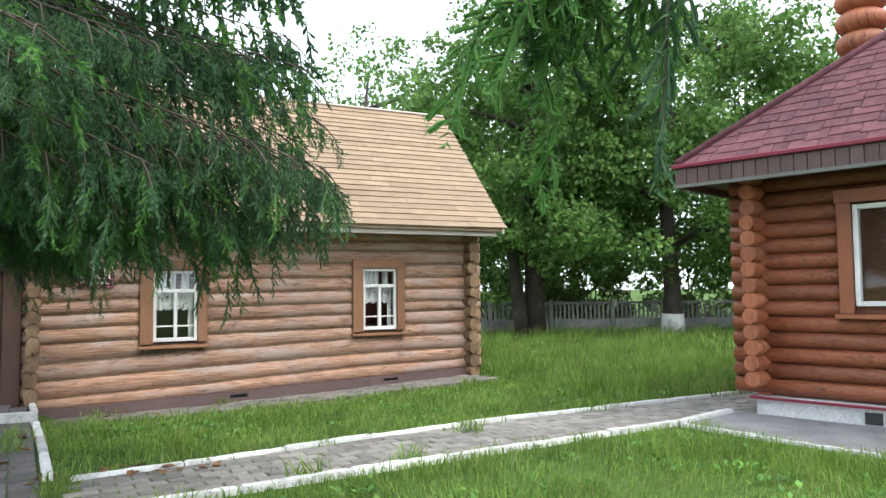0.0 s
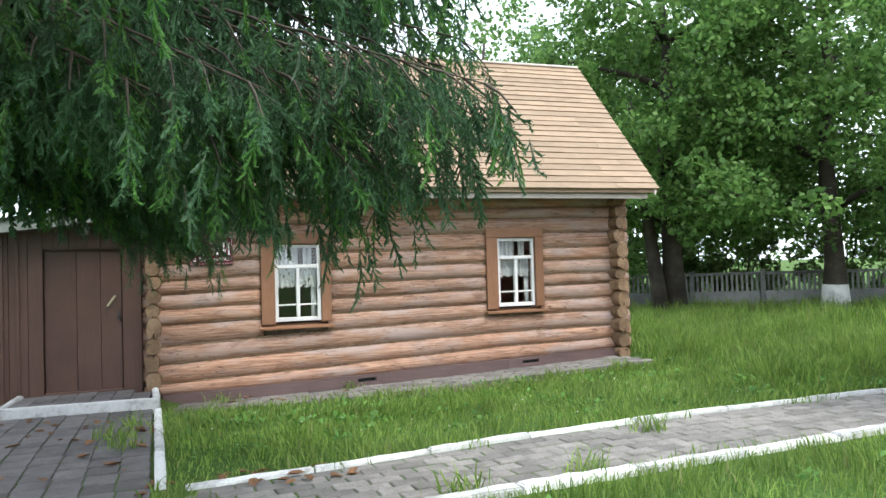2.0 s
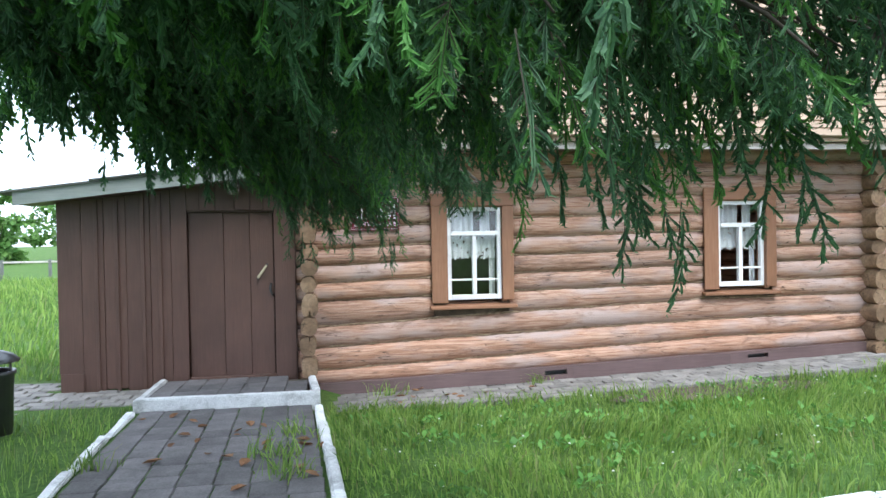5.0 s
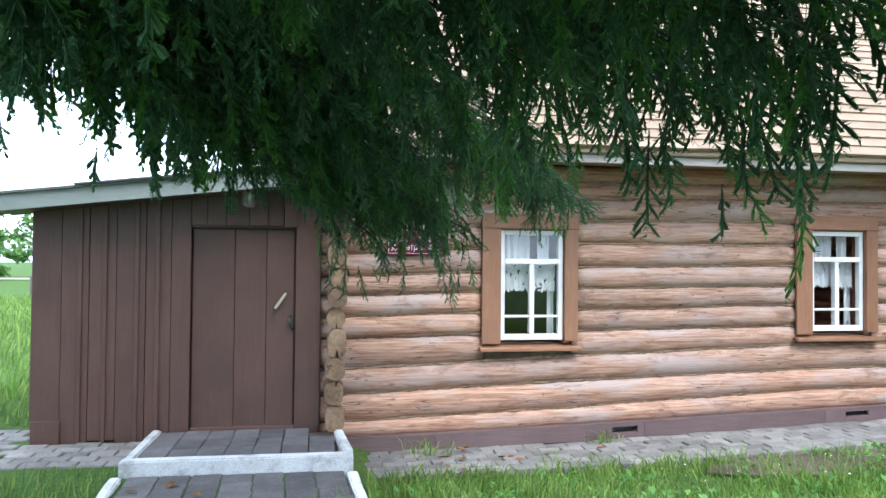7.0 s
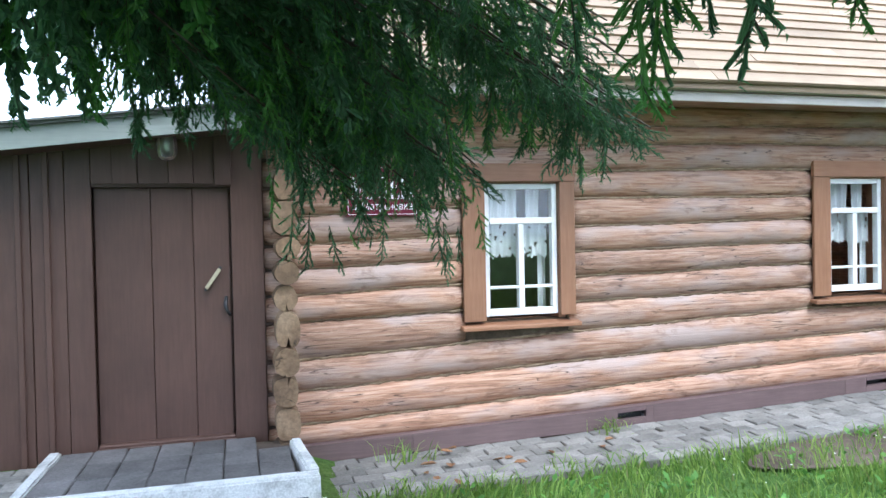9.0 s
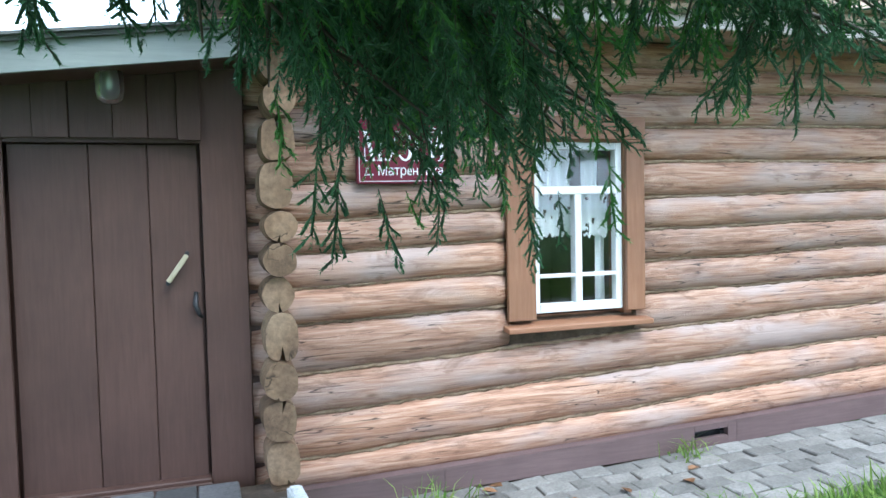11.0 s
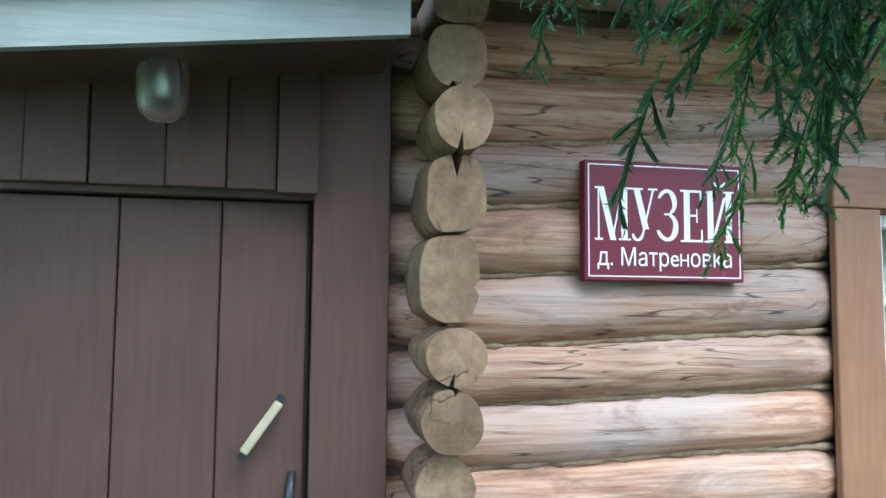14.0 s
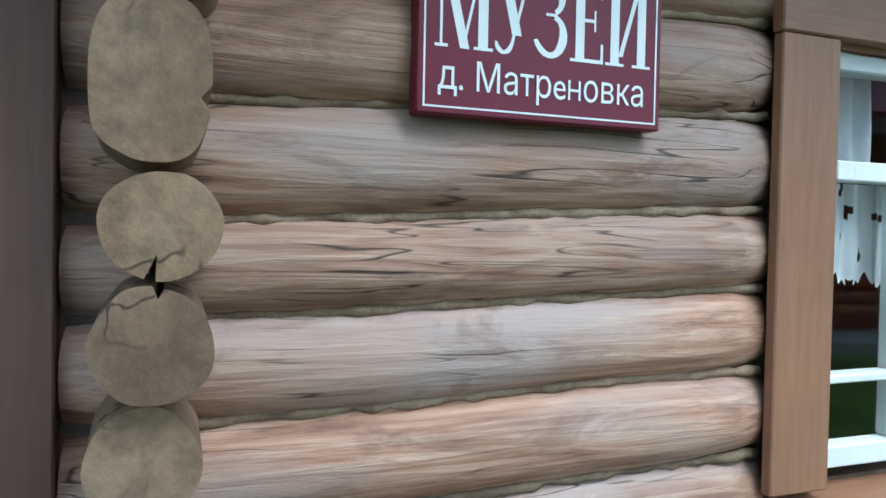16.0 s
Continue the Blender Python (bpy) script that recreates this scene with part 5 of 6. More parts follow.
# ---- spruces ----
def twig_arrays(rng, length, density, size, width, sag, fingers=7, core=0.55):
    """A hanging spray along +x: a bristly axis with short side twigs all round, set with needles; needles first, then stems."""
    axes = [(np.zeros(3), np.array((1.0, 0, 0)), length, sag)]
    for i in range(fingers):
        t = 0.06 + 0.86 * (i + rng.uniform(0.0, 1.0)) / fingers
        a, roll = radians(rng.uniform(24, 48)), rng.normal(scale=0.6) + (math.pi if i % 2 else 0.0)
        ln = (0.080 - 0.03 * t) * rng.uniform(0.7, 1.25) * min(1.3, length / 0.24)
        b = np.array((t * length, 0, -sag * t * t * length))
        axes.append((b, np.array((math.cos(a), math.sin(a) * math.cos(roll), math.sin(a) * math.sin(roll))), ln, 0.12))
    nv, sv, sf = [], [], []
    for b, d, ln, sg in axes:
        d = d / np.linalg.norm(d)
        down = np.array((0, 0, -1.0)) * sg * ln
        n = max(4, int(ln * density))
        q = ((np.arange(n) + rng.uniform(0, 1, n)) / n)[:, None]
        base = b + d * q * ln + down * q * q
        out = rng.normal(size=(n, 3))
        out -= (out @ d)[:, None] * d
        out /= np.linalg.norm(out, axis=1)[:, None]
        out = out + d * rng.uniform(0.5, 1.1, (n, 1))
        out /= np.linalg.norm(out, axis=1)[:, None]
        side = d + rng.normal(scale=0.5, size=(n, 3))
        side /= np.linalg.norm(side, axis=1)[:, None]
        tip = base + out * size * rng.uniform(0.75, 1.25, (n, 1))
        nv.append(np.stack([base - side * width / 2, base + side * width / 2, tip], axis=1).reshape(-1, 3))
        o = sum(len(x) for x in sv)
        m, e = b + d * ln * 0.55 + down * 0.3, b + d * ln + down
        # the close inner needles, as two crossed ragged blades
        w = np.cross(d, rng.normal(size=3))
        w *= size * core / np.linalg.norm(w)
        for u in (w, np.cross(d, w)):
            h = e - d * ln * 0.12
            nv.append(np.array([b + u * 0.5, m - u, m + u * 0.8, m + u, m - u * 0.8, h - u * 0.7, m + u, h - u * 0.7, h + u * 0.75]))
        y = np.cross(w, d)
        y *= 0.0022 / np.linalg.norm(y)
        sv.append(np.array([b + y, b - y, e]))
        sf.append((o, o + 1, o + 2))
    v = np.concatenate(nv)
    f = np.arange(len(v)).reshape(-1, 3)
    return np.concatenate([v, np.concatenate(sv)]), np.concatenate([f, np.array(sf) + len(v)]), len(f)


# clear air along the walkway, where people pass under the boughs
AISLE = [(0.5, -12.5, 1.7), (0.5, -11.2, 1.7), (0.7, -9.6, 1.68), (0.2, -8.0, 1.71), (-0.1, -6.5, 1.7), (-0.2, -5.7, 1.65), (-0.28, -4.1, 1.66), (-0.45, -2.8, 1.72), (-0.24, -2.0, 1.7), (0.12, -1.38, 1.6)]


def aisle_distance(p):
    best = np.full(len(p), 9.0)
    for a, b in zip(AISLE, AISLE[1:]):
        a, b = np.array(a), np.array(b)
        t = np.clip(((p - a) @ (b - a)) / ((b - a) @ (b - a)), 0, 1)
        best = np.minimum(best, np.linalg.norm(p - a - t[:, None] * (b - a), axis=1))
    return best


def spruce(name_label, trunk_xy, height, boughs, seed, clear=0.32, young=0.22, start=0.30):
    rng = np.random.default_rng(seed)
    tx, ty = trunk_xy
    tree = thing("spruce", name_label, "tree")
    gz = ground_z(tx, ty)
    part("trunk", tube_bm([(tx, ty, gz - 0.1), (tx + 0.02, ty, gz + 0.6), (tx, ty + 0.03, gz + height * 0.5), (tx, ty, gz + height)], [0.30, 0.23, 0.15, 0.02], 14), BARK, tree, "rough dark spruce trunk")
    near = [twig_arrays(rng, L, 220, 0.0165, 0.0042, s, n, 0.30) for L, s, n in ((0.14, 0.1, 5), (0.20, 0.2, 8), (0.25, 0.12, 11), (0.29, 0.2, 12), (0.24, 0.05, 8), (0.17, 0.25, 6))]
    fine = [twig_arrays(rng, L, 125, 0.0180, 0.0068, s, n, 0.34) for L, s, n in ((0.15, 0.1, 5), (0.21, 0.2, 8), (0.27, 0.12, 11), (0.31, 0.2, 12), (0.24, 0.05, 8), (0.18, 0.25, 6))]
    coarse = [twig_arrays(rng, L, 34, 0.024, 0.016, s, n, 0.6) for L, s, n in ((0.24, 0.1, 7), (0.30, 0.2, 9), (0.36, 0.15, 10), (0.27, 0.05, 7))]
    sparse = [twig_arrays(rng, L, 10, 0.045, 0.03, s, n, 0.5) for L, s, n in ((0.36, 0.1, 5), (0.48, 0.2, 6), (0.55, 0.15, 6), (0.42, 0.05, 5))]
    chunks_v, chunks_f, chunks_s, offset = [], [], [], 0
    stems = []
    for tip, z0, detail, hang in boughs:
        begin = start if detail else 0.30
        set_ = sparse if z0 > 6.6 or tip[0] < -3.2 else (coarse, fine, near)[2 if detail and (tip[1] > -3.1 or begin > 0.5) else detail]
        p0, p1 = np.array((tx, ty, z0)), np.array(tip, float)
        L = np.linalg.norm(p1 - p0)
        side_off = np.array((p1[1] - p0[1], p0[0] - p1[0], 0)) / L * rng.uniform(-0.12, 0.12)
        def main(t):
            t = np.asarray(t)[..., None]
            level = (p1 - p0) * np.array((1, 1, 0))
            return p0 + level * t + side_off * np.sin(np.pi * t) * L * 0.5 + np.array((0, 0, 1.0)) * ((p1[2] - p0[2]) * t ** 1.7 + 0.03 * L * t ** 5)
        mt = np.linspace(0, 1, 11)
        mp = main(mt)
        stems.append((mp, [0.036 * (1 - t) ** 1.2 + 0.003 for t in mt]))
        origins, dirs = [], []
        fwd = (p1 - p0) / L
        lat = np.array((-fwd[1], fwd[0], 0))
        lat /= np.linalg.norm(lat)
        nsec = int(L / (0.20 if detail else 0.30)) if begin < 0.5 else 6
        for i in range(nsec):
            t = begin + (1 - begin) * ((i + rng.uniform(0, 0.8)) / nsec) ** 0.8
            b = main(min(t, 1.0))
            sgn = 1 if i % 2 else -1
            ln = (0.28 + 0.75 * (1 - t)) * rng.uniform(0.7, 1.15) * min(1.0, L / 3.5) * (0.35 if begin > 0.5 else 1.0)
            d = fwd * 0.75 + lat * sgn * 0.8 + np.array((0, 0, rng.uniform(-0.28, 0.05)))
            d /= np.linalg.norm(d)
            e = b + d * ln + np.array((0, 0, -0.28 * ln))
            stems.append((np.array([b, (b + e) / 2 + np.array((0, 0, 0.02)), e]), [0.008, 0.006, 0.003]))
            nt = int(ln / (0.092 if detail else 0.12)) + 1
            for k in range(nt):
                q = (k + rng.uniform(0, 1)) / nt
                o = b + (e - b) * q
                origins.append(o)
                h = hang * rng.uniform(0.6, 1.3)
                v = d * rng.uniform(0.05, 0.55) + lat * rng.normal(scale=0.22) + rng.normal(scale=0.12, size=3) + np.array((0, 0, -1.05 * h))
                dirs.append(v)
            origins.append(e - d * 0.1)
            dirs.append(d + np.array((0, 0, -0.3)))
        for k in range(int(L / (0.11 if detail else 0.14)) if begin < 0.5 else 9):
            t = rng.uniform(min(begin + 0.1, 0.92), 1.0)
            origins.append(main(t))
            dirs.append(fwd * rng.uniform(0, 0.6) + lat * rng.normal(scale=0.5) + np.array((0, 0, -1.2 * hang * rng.uniform(0.5, 1.2))))
        # curtains of longer hanging sprays: a second twig grown from the first
        origins, dirs = np.array(origins), np.array(dirs)
        dirs /= np.linalg.norm(dirs, axis=1)[:, None]
        more = rng.uniform(size=len(origins)) < 0.34 * max(0.0, hang - 0.55)
        o2 = origins[more] + dirs[more] * 0.22 + np.array((0, 0, -0.03))
        d2 = dirs[more] * 0.6 + np.array((0, 0, -0.9)) + rng.normal(scale=0.14, size=(more.sum(), 3))
        origins, dirs = np.concatenate([origins, o2]), np.concatenate([dirs, d2 / np.linalg.norm(d2, axis=1)[:, None]])
        keep = (aisle_distance(origins) > clear) & (aisle_distance(origins + dirs * 0.4) > clear * 0.85) & (origins[:, 1] + dirs[:, 1] * 0.5 < -0.45)
        origins, dirs = origins[keep], dirs[keep]
        # full detail on the outer part of a bough, fewer and plainer sprays further in
        outer = np.linalg.norm(origins - p1, axis=1) < 1.35
        keep = outer | (rng.uniform(size=len(origins)) < 0.52)
        origins, dirs, outer = origins[keep], dirs[keep], outer[keep]
        fresh = rng.uniform(size=len(origins)) < young
        for group, part_set in ((outer, set_), (~outer, coarse if set_ is not sparse else sparse)):
            kinds = np.where(group, rng.integers(0, len(part_set), len(origins)), -1)
            for k, (tv, tf, nn) in enumerate(part_set):
                sel = kinds == k
                n = int(sel.sum())
                if not n:
                    continue
                X = dirs[sel]
                R = rng.normal(scale=0.6, size=(n, 3)) + np.array((0, 0, 1.0))
                Y = np.cross(R, X)
                Y /= np.linalg.norm(Y, axis=1)[:, None]
                Z = np.cross(X, Y)
                s = rng.uniform(0.7, 1.2, n)[:, None] * (0.55 + 0.45 * hang)
                M = np.stack([X * s, Y * s, Z * s], axis=2)
                vv = np.einsum("nij,vj->nvi", M, tv) + origins[sel][:, None, :]
                ff = tf[None] + (np.arange(n) * len(tv))[:, None, None] + offset
                slot = np.zeros((n, len(tf)), dtype=np.int32)
                slot[fresh[sel], :nn] = 1
                slot[:, nn:] = 2
                chunks_v.append(vv.reshape(-1, 3))
                chunks_f.append(ff.reshape(-1, 3))
                chunks_s.append(slot.ravel())
                offset += n * len(tv)
    crown = big_mesh("crown", np.concatenate(chunks_v), np.concatenate(chunks_f), [NEEDLE, NEEDLE_NEW, TWIG], np.concatenate(chunks_s), tree, "drooping dark green needle sprays with fresh tips")
    # stems of all boughs
    vs, fs, off = [], [], 0
    for pts, rad in stems:
        d = pts[-1] - pts[0]
        a = np.cross(d, (0.3, 0.2, 1.0))
        a /= np.linalg.norm(a)
        b = np.cross(d, a)
        b /= np.linalg.norm(b)
        for p, r in zip(pts, rad):
            for k in range(5):
                w = 2 * math.pi * k / 5
                vs.append(p + (a * math.cos(w) + b * math.sin(w)) * r)
        for i in range(len(pts) - 1):
            for k in range(5):
                q = (k + 1) % 5
                fs.append((off + i * 5 + k, off + i * 5 + q, off + (i + 1) * 5 + q, off + (i + 1) * 5 + k))
        off += len(pts) * 5
    big_mesh("branchwork", np.array(vs), np.array(fs), TWIG, parent=tree, label="thin grey-brown branches")
    return tree


# boughs over the cross path, over the walkway, and before the door: tip, height at the trunk, detail, droop
LOW = [
    ((2.15, -6.70, 2.28), 4.0, 1, 1.1), ((2.28, -6.00, 2.90), 4.4, 1, 1.0), ((1.92, -7.20, 2.30), 4.1, 1, 1.0), ((2.00, -6.50, 3.15), 4.6, 1, 1.0), ((1.78, -6.35, 2.12), 3.9, 1, 1.2),
    ((1.62, -5.40, 2.00), 3.8, 1, 1.2), ((1.90, -5.60, 2.45), 4.1, 1, 1.2), ((2.10, -6.30, 2.45), 4.2, 1, 1.2), ((1.55, -5.90, 2.15), 4.0, 1, 1.2), ((2.28, -4.40, 3.90), 5.0, 0, 1.0), ((1.72, -6.10, 2.12), 3.9, 1, 1.2), ((1.88, -6.62, 2.20), 4.0, 1, 1.2), ((1.50, -6.50, 2.08), 3.9, 1, 1.1), ((2.08, -5.50, 3.40), 4.8, 0, 1.0), ((2.05, -6.10, 2.70), 4.3, 1, 1.1),
    ((0.60, -6.95, 2.25), 4.0, 1, 1.1), ((0.95, -7.10, 2.28), 4.1, 1, 1.1), ((0.50, -7.30, 2.75), 4.3, 1, 1.0), ((0.95, -7.25, 2.95), 4.5, 1, 1.0), ((0.40, -7.75, 2.80), 4.4, 1, 1.0),
    ((0.80, -6.60, 2.15), 3.9, 1, 1.1), ((1.15, -6.80, 2.40), 4.1, 1, 1.1), ((0.35, -6.60, 2.45), 4.0, 1, 1.0), ((-0.30, -7.60, 2.65), 4.1, 0, 1.0), ((-1.20, -7.80, 2.70), 3.9, 0, 0.9),
    ((1.05, -5.20, 2.10), 3.9, 1, 1.1), ((1.00, -4.75, 2.25), 3.9, 1, 1.2), ((0.98, -4.50, 2.35), 4.0, 1, 1.2), ((1.25, -4.30, 2.60), 4.2, 1, 1.2), ((0.64, -4.30, 2.32), 3.9, 1, 1.2), ((0.82, -4.05, 2.45), 4.0, 1, 1.2), ((1.55, -4.15, 2.75), 4.3, 1, 1.2), ((0.90, -3.60, 3.00), 4.4, 0, 1.1), ((0.30, -3.20, 2.95), 4.2, 0, 1.0), ((1.60, -3.60, 3.20), 4.6, 0, 1.1), ((1.45, -4.80, 2.75), 4.2, 1, 1.1),
    ((1.52, -2.35, 1.98), 3.7, 1, 0.6), ((1.32, -2.45, 2.10), 3.8, 1, 0.7), ((1.20, -2.10, 2.22), 3.8, 1, 0.7), ((1.45, -2.20, 2.12), 3.8, 1, 0.6), ((1.25, -2.60, 2.30), 3.9, 1, 0.7), ((1.42, -2.30, 2.06), 3.7, 1, 0.6), ((1.15, -2.35, 2.12), 3.7, 1, 0.6),
    ((0.84, -1.98, 1.82), 3.5, 1, 0.8), ((0.78, -1.72, 1.86), 3.5, 1, 0.9), ((0.68, -2.08, 2.00), 3.6, 1, 0.9), ((0.18, -2.02, 1.84), 3.4, 1, 1.0), ((0.36, -2.00, 1.92), 3.5, 1, 1.0),
    ((0.28, -2.22, 2.15), 3.6, 1, 1.1), ((0.50, -1.90, 2.10), 3.6, 1, 1.1), ((0.10, -2.30, 2.30), 3.6, 1, 1.0), ((0.62, -2.20, 2.25), 3.7, 1, 1.1), ((0.85, -1.80, 2.70), 4.0, 1, 1.0),
    ((0.22, -2.55, 2.40), 3.7, 1, 1.0), ((0.55, -1.72, 2.35), 3.8, 1, 1.0), ((0.05, -1.95, 2.15), 3.5, 1, 1.0),
    ((0.70, -1.18, 2.12), 3.7, 1, 1.0), ((0.60, -1.20, 2.18), 3.7, 1, 1.0), ((0.82, -1.14, 2.16), 3.7, 1, 1.0), ((0.76, -1.32, 2.24), 3.8, 1, 1.0), ((0.92, -1.06, 2.22), 3.8, 1, 1.0), ((0.52, -1.28, 2.30), 3.7, 1, 0.9), ((0.68, -1.45, 2.25), 3.8, 1, 1.0),
    ((-0.30, -2.00, 2.75), 3.8, 1, 0.7), ((-1.40, -1.10, 2.85), 3.8, 1, 0.7), ((-2.30, -1.00, 2.95), 3.9, 0, 0.7), ((-0.55, -5.80, 2.75), 3.9, 1, 0.7),
]
pr = random.Random(11)
UP = []
for k, (tx_, ty_) in enumerate(((1.6, -6.6), (2.1, -5.9), (0.6, -7.2), (-0.6, -7.8), (1.9, -4.9), (1.1, -6.2), (0.1, -7.0), (1.7, -5.6), (-1.2, -8.0), (0.8, -6.6), (1.4, -4.2), (-0.3, -6.9), (1.3, -5.4), (0.4, -6.0), (2.0, -6.3), (1.0, -7.1), (1.9, -5.3), (0.2, -7.5), (1.5, -6.1), (-0.8, -7.3))):
    z_ = 3.15 + 0.12 * (k * 7 % 24) + pr.uniform(-0.1, 0.1)
    UP.append(((tx_ - 0.12 * max(0, z_ - 3.6), ty_, z_), z_ + 1.4, 0, 1.0))
for i in range(14):
    q = i / 14
    az = i * 2.39996
    reach = (4.3 - 3.2 * q) * pr.uniform(0.85, 1.08)
    z0 = 5.2 + 7.2 * q
    UP.append(((-3.0 + math.cos(az) * reach, min(-4.4 + math.sin(az) * reach, -1.0), z0 - 0.33 * reach), z0, 0, 0.9))
for az in (2.2, 2.8, 3.4, 4.0, 4.5):
    UP.append(((-3.0 + math.cos(az) * 3.6, -4.4 + math.sin(az) * 3.6, 2.3), 3.4, 0, 0.9))
spruce("large Norway spruce with boughs drooping over the walkway", (-3.0, -4.4), 13.5, LOW + UP, 21)
spruce("spruce whose bough hangs beside the walkway", (2.7, -13.7), 10.0, [((1.11, -10.78, 2.14), 3.6, 1, 0.9), ((1.07, -10.74, 2.06), 3.5, 1, 0.9), ((1.15, -10.80, 2.22), 3.7, 1, 0.9)] + [((2.7 + math.cos(a) * (2.6 - 0.16 * k), -13.7 + math.sin(a) * (2.6 - 0.16 * k), 2.5 + 0.55 * k), 3.5 + 0.6 * k, 0, 0.9) for k, a in enumerate((-0.3, -1.2, -2.2, 3.4, 0.3, -0.8, -1.7, 2.8, 0.0, -2.6, 1.2, -1.2))], 22, 0.30, 0.7, 0.94)


# ---- grass ----
def blades(rng, x, y, h, w, mat_name, mats, label, lean=0.35):
    n = len(x)
    z = np.array([ground_z(a, b) for a, b in zip(x, y)]) - 0.015
    az = rng.uniform(0, 2 * np.pi, n)
    a = np.stack([np.cos(az), np.sin(az), np.zeros(n)], axis=1)
    ln = rng.normal(scale=lean, size=(n, 2)) + 0.25 * np.stack([np.sin(x * 2.1 + y), np.cos(y * 2.3 - x)], axis=1)
    base = np.stack([x, y, z], axis=1)
    mid = base + np.stack([ln[:, 0] * h * 0.35, ln[:, 1] * h * 0.35, h * 0.6], axis=1)
    tip = base + np.stack([ln[:, 0] * h, ln[:, 1] * h, h * (1 - 0.2 * np.abs(ln).sum(1))], axis=1)
    s = a * w[:, None] / 2
    v = np.stack([base - s, base + s, mid + s * 0.7, mid - s * 0.7, tip], axis=1).reshape(-1, 3)
    i = (np.arange(n) * 5)[:, None]
    f = np.concatenate([i + np.array([[0, 1, 2]]), i + np.array([[0, 2, 3]]), i + np.array([[3, 2, 4]])], axis=1).reshape(-1, 3)
    slots = np.repeat((rng.uniform(size=n) < 0.035).astype(np.int32), 3)
    ob = big_mesh(mat_name, v, f, mats, slots)
    tagged(ob, label, "grass", kind="stuff")


def build_grass():
    rng = np.random.default_rng(33)
    patches = ((0.3, 9.5, -5.0, -0.9, 46000, 0.115, 0.0105), (0.4, 7.2, -11.5, -5.6, 52000, 0.11, 0.0085), (6.9, 13.0, -4.6, 9.0, 42000, 0.24, 0.013),
               (13.0, 26.0, -6.0, 10.5, 34000, 0.32, 0.022), (-4.5, -1.4, -9.0, 3.0, 16000, 0.12, 0.008), (-14, -2.6, 0.4, 26, 22000, 0.26, 0.03))
    labels = ("long green lawn grass before the hut", "mown lawn grass with small weeds", "tall meadow grass beside the hut", "tall grass below the trees", "shaded grass beside the walkway", "meadow grass behind the shed")
    for (x0, x1, y0, y1, n, h, w), label in zip(patches, labels):
        x, y = rng.uniform(x0, x1, n), rng.uniform(y0, y1, n)
        field = np.array([noise.noise((a * 0.8, b * 0.8, 3)) for a, b in zip(x, y)])
        fk = np.interp(x, [0.4, 1.4, 3.2, 5.3, 9.2], [-5.08, -4.97, -4.66, -4.47, -4.38])
        nk = np.interp(x, [0.4, 1.5, 3.4, 6.2], [-6.20, -6.07, -5.92, -5.68])
        edge = np.minimum(np.abs(y - fk), np.abs(y - nk))
        ok = ~((y < fk + 0.03) & (y > nk - 0.07) & (x > 0.4) & (x < 9.6)) | ((rng.uniform(size=n) < 0.22) & (edge < 0.16) & (field > 0.0))
        re, le = 0.20 + (-1.25 - y) * 0.052, -1.44 + (-1.25 - y) * 0.055
        ok &= ~((x < re + 0.05) & (x > le - 0.05) & (y < -0.1))
        ok &= ~((y > -1.02 - 0.12 * field) & (y < 3.7) & (x > -2.5) & (x < 7.1))
        ok &= ~((x > 6.3 - (y + 5.7) * 0.19) & (y < -5.4))
        ok &= ~((x > -5.0) & (x < -2.3) & (y > -1.5) & (y < 0.7))
        ok &= ~((((x - 4.15) / 1.15) ** 2 + ((y + 1.35) / 0.42) ** 2 < 0.9) & (rng.uniform(size=n) < 0.62))
        ok &= rng.uniform(size=n) < 0.75 + 0.6 * field
        x, y, field = x[ok], y[ok], field[ok]
        tuft = np.array([noise.noise((a * 3.1, b * 3.1, 8)) for a, b in zip(x, y)])
        hh = h * rng.uniform(0.4, 1.3, len(x)) * (1 + 0.6 * field) * (1 + 0.75 * tuft)
        blades(rng, x, y, hh, w * rng.uniform(0.7, 1.4, len(x)), "grass", [GRASS, HAY], label)


build_grass()


def build_weeds():
    rng = np.random.default_rng(51)
    spots = [(0.75, -1.05), (1.2, -1.2), (2.75, -1.15), (2.3, -1.02), (3.3, -1.1), (0.95, -0.3), (2.62, -0.16), (1.9, -0.95), (0.02, -2.5), (-0.05, -3.1), (0.05, -3.6), (0.45, -5.4), (2.2, -5.85), (3.1, -5.8), (4.2, -4.9), (-1.25, -3.2), (5.2, -1.1), (6.3, -1.0)]
    x = np.concatenate([rng.normal(px, 0.09, 60) for px, _ in spots])
    y = np.concatenate([rng.normal(py, 0.07, 60) for _, py in spots])
    blades(rng, x, y, 0.17 * rng.uniform(0.3, 1.4, len(x)), 0.011 * rng.uniform(0.6, 1.5, len(x)), "weeds", [GRASS, HAY], "broad-bladed weeds in the paving joints", 0.6)


build_weeds()


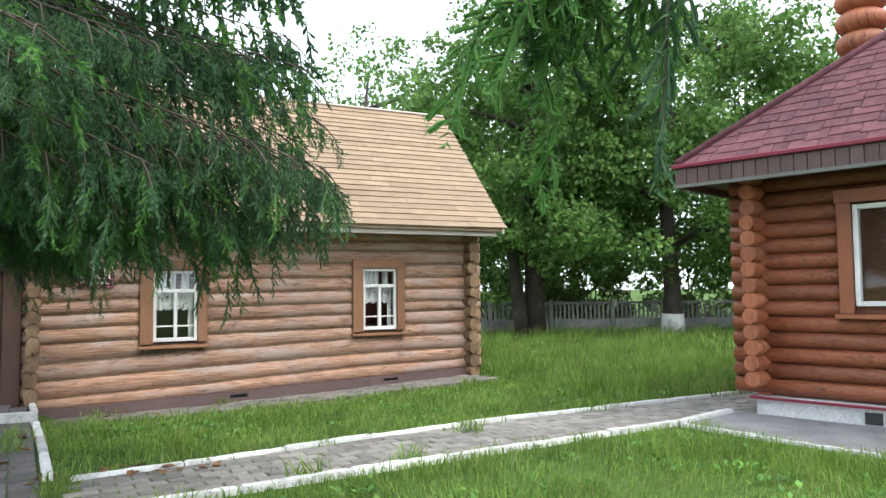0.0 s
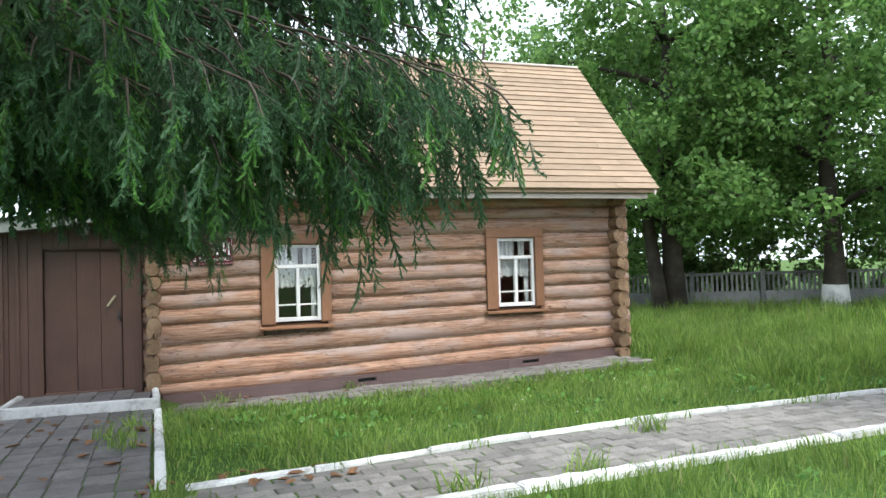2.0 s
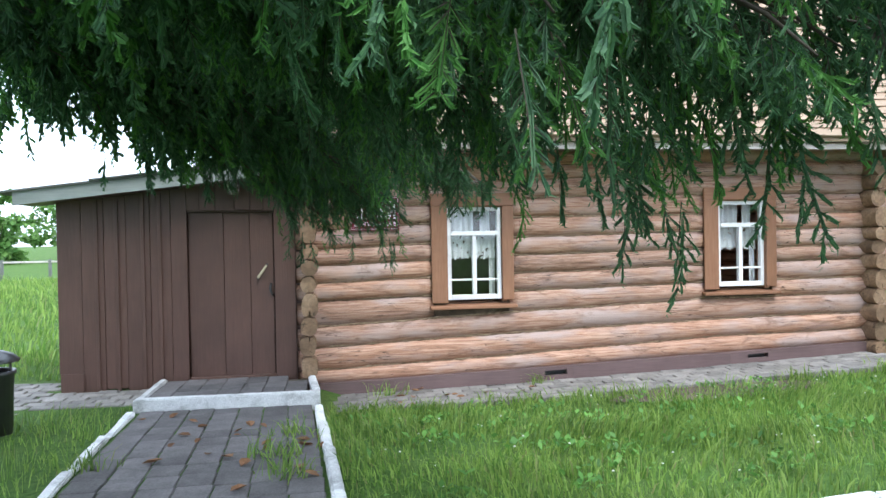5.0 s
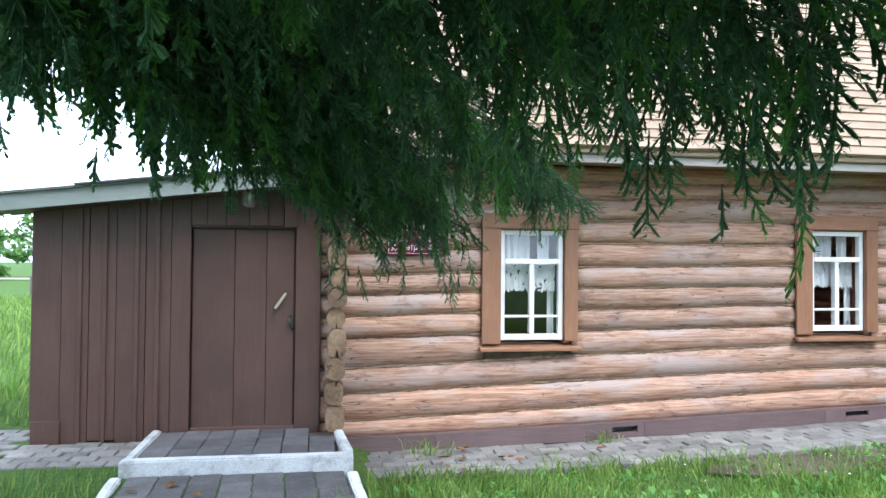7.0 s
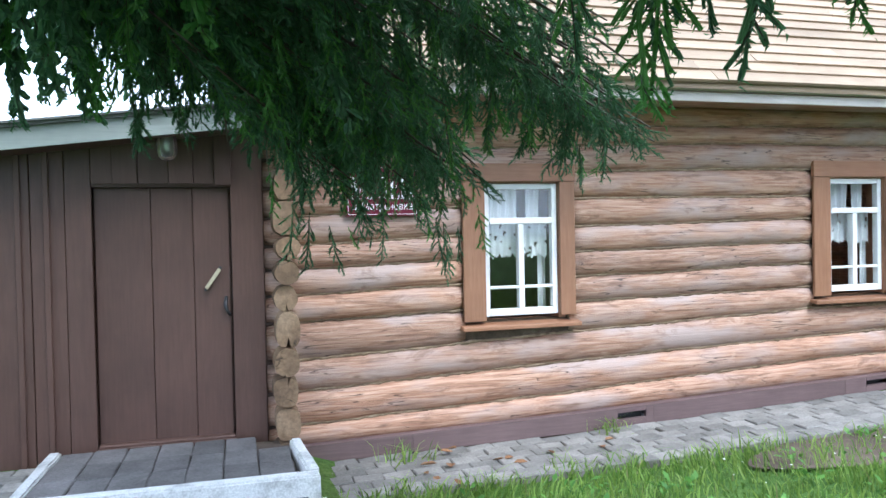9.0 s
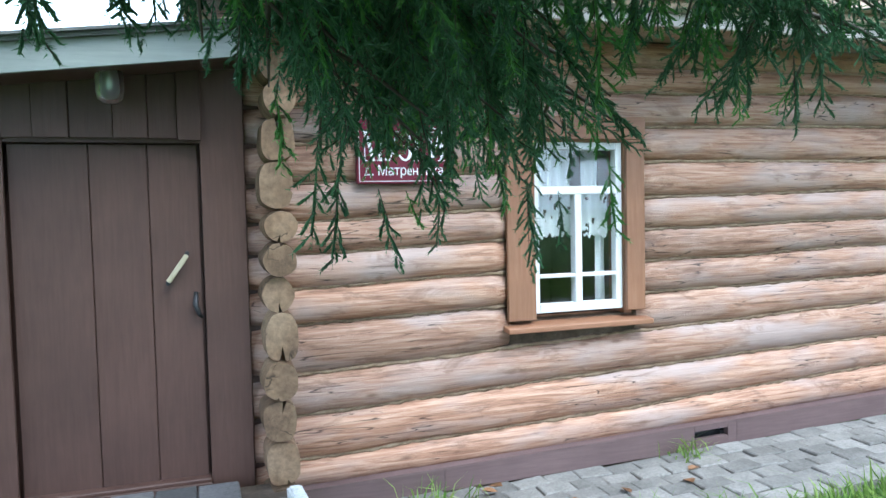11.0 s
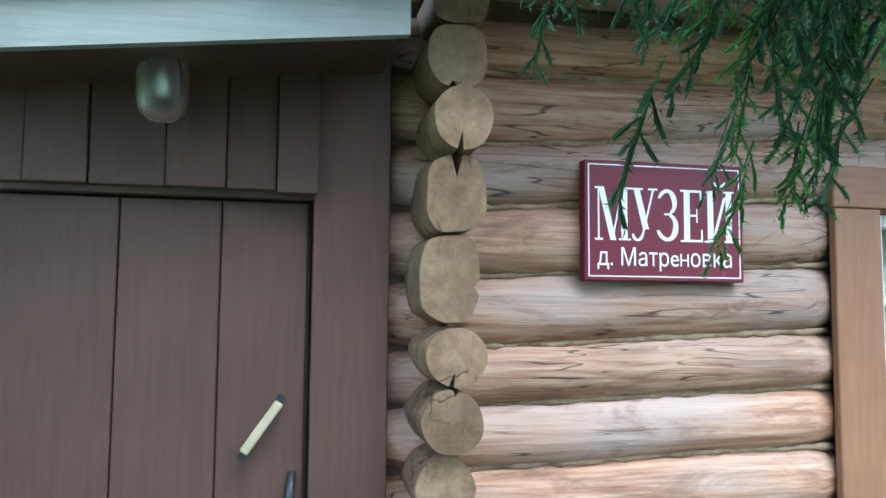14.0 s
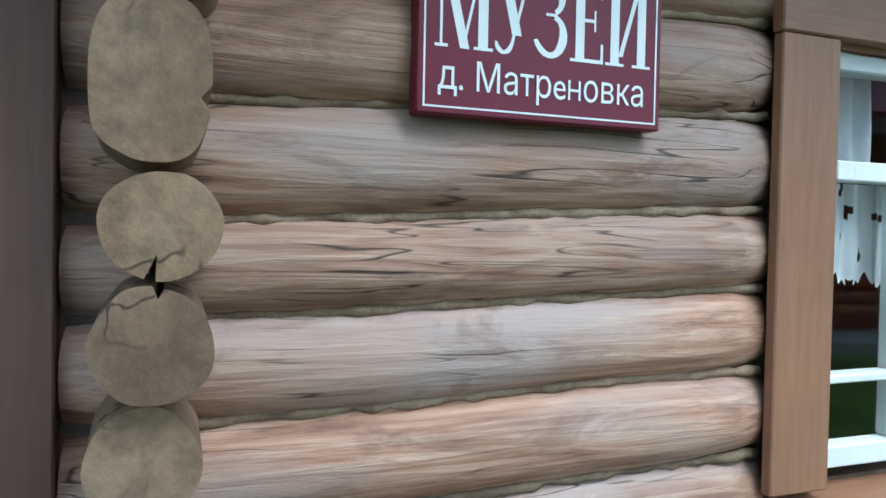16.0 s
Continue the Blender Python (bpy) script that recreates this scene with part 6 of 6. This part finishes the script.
def build_lawn_herbs():
    """Plantain and clover leaves in loose patches, with a few small white flower heads."""
    rng = np.random.default_rng(77)
    pts = []
    for _ in range(260):
        cx, cy = rng.uniform(0.5, 8.5), rng.uniform(-4.3, -1.1)
        if rng.uniform() < 0.4:
            cx, cy = rng.uniform(0.9, 5.8), rng.uniform(-9.5, -6.3)
        k = int(rng.integers(6, 22))
        pts.append(np.stack([rng.normal(cx, 0.09, k), rng.normal(cy, 0.07, k)], axis=1))
    p = np.concatenate(pts)
    n = len(p)
    z = np.array([ground_z(a, b) for a, b in p])
    az, ln, up = rng.uniform(0, 2 * np.pi, n), rng.uniform(0.035, 0.09, n), rng.uniform(0.25, 1.1, n)
    d = np.stack([np.cos(az) * np.cos(up), np.sin(az) * np.cos(up), np.sin(up)], axis=1)
    w = np.stack([-np.sin(az), np.cos(az), np.zeros(n)], axis=1) * (ln * rng.uniform(0.18, 0.34, n))[:, None]
    o = np.stack([p[:, 0], p[:, 1], z + rng.uniform(0.0, 0.06, n)], axis=1)
    L = ln[:, None]
    v = np.stack([o, o + d * L * 0.5 + w, o + d * L + np.array((0, 0, -0.012)), o + d * L * 0.5 - w], axis=1).reshape(-1, 3)
    tagged(big_mesh("lawn_herbs", v, np.arange(n * 4).reshape(n, 4), HERB), "broad plantain and clover leaves among the grass", "weeds", kind="stuff")
    m = 90
    fx, fy = rng.uniform(0.6, 9.0, m), rng.uniform(-4.3, -1.2, m)
    fz = np.array([ground_z(a, b) for a, b in zip(fx, fy)]) + rng.uniform(0.05, 0.09, m)
    vs, fs = [], []
    for i in range(m):
        r, b = rng.uniform(0.006, 0.012), len(vs)
        vs += [(fx[i] + r * math.cos(q * math.pi / 3), fy[i] + r * math.sin(q * math.pi / 3), fz[i]) for q in range(6)] + [(fx[i], fy[i], fz[i] + r * 0.7)]
        fs += [(b + q, b + (q + 1) % 6, b + 6) for q in range(6)]
    tagged(big_mesh("clover_flowers", np.array(vs), np.array(fs), FLOWER), "small white clover heads in the lawn", "flowers", kind="stuff")


build_lawn_herbs()


def build_litter():
    rng = random.Random(17)
    me = bpy.data.meshes.new("dry_leaf")
    me.from_pydata([(0, -0.035, 0.0), (0.02, -0.01, 0.008), (0.018, 0.02, 0.01), (0, 0.04, 0.004), (-0.018, 0.02, 0.011), (-0.021, -0.01, 0.007), (0, 0, -0.002)], [], [(6, i, (i + 1) % 6) for i in range(6)])
    me.materials.append(DRY)
    spots = [(rng.uniform(0.25, 1.7), rng.uniform(-5.3, -4.85)) for _ in range(26)] + [(rng.gauss(-0.6, 0.5), rng.uniform(-5, -1.5)) for _ in range(30)] + [(rng.uniform(0.3, 2.5), rng.uniform(-1.0, -0.2)) for _ in range(14)] + [(rng.uniform(0.0, 0.25), rng.uniform(-5, -2)) for _ in range(10)]
    for x, y in spots:
        z = ground_z(x, y) + 0.012 if y < -1.1 else 0.075
        tagged(shared("dry_leaf", me, None, "", pose(x, y, z, rng.uniform(-12, 12), rng.uniform(-12, 12), rng.uniform(0, 360)) @ Matrix.Scale(rng.uniform(0.8, 1.8), 4)), "curled brown dry leaf on the paving", "leaf", "fallen leaves")


build_litter()
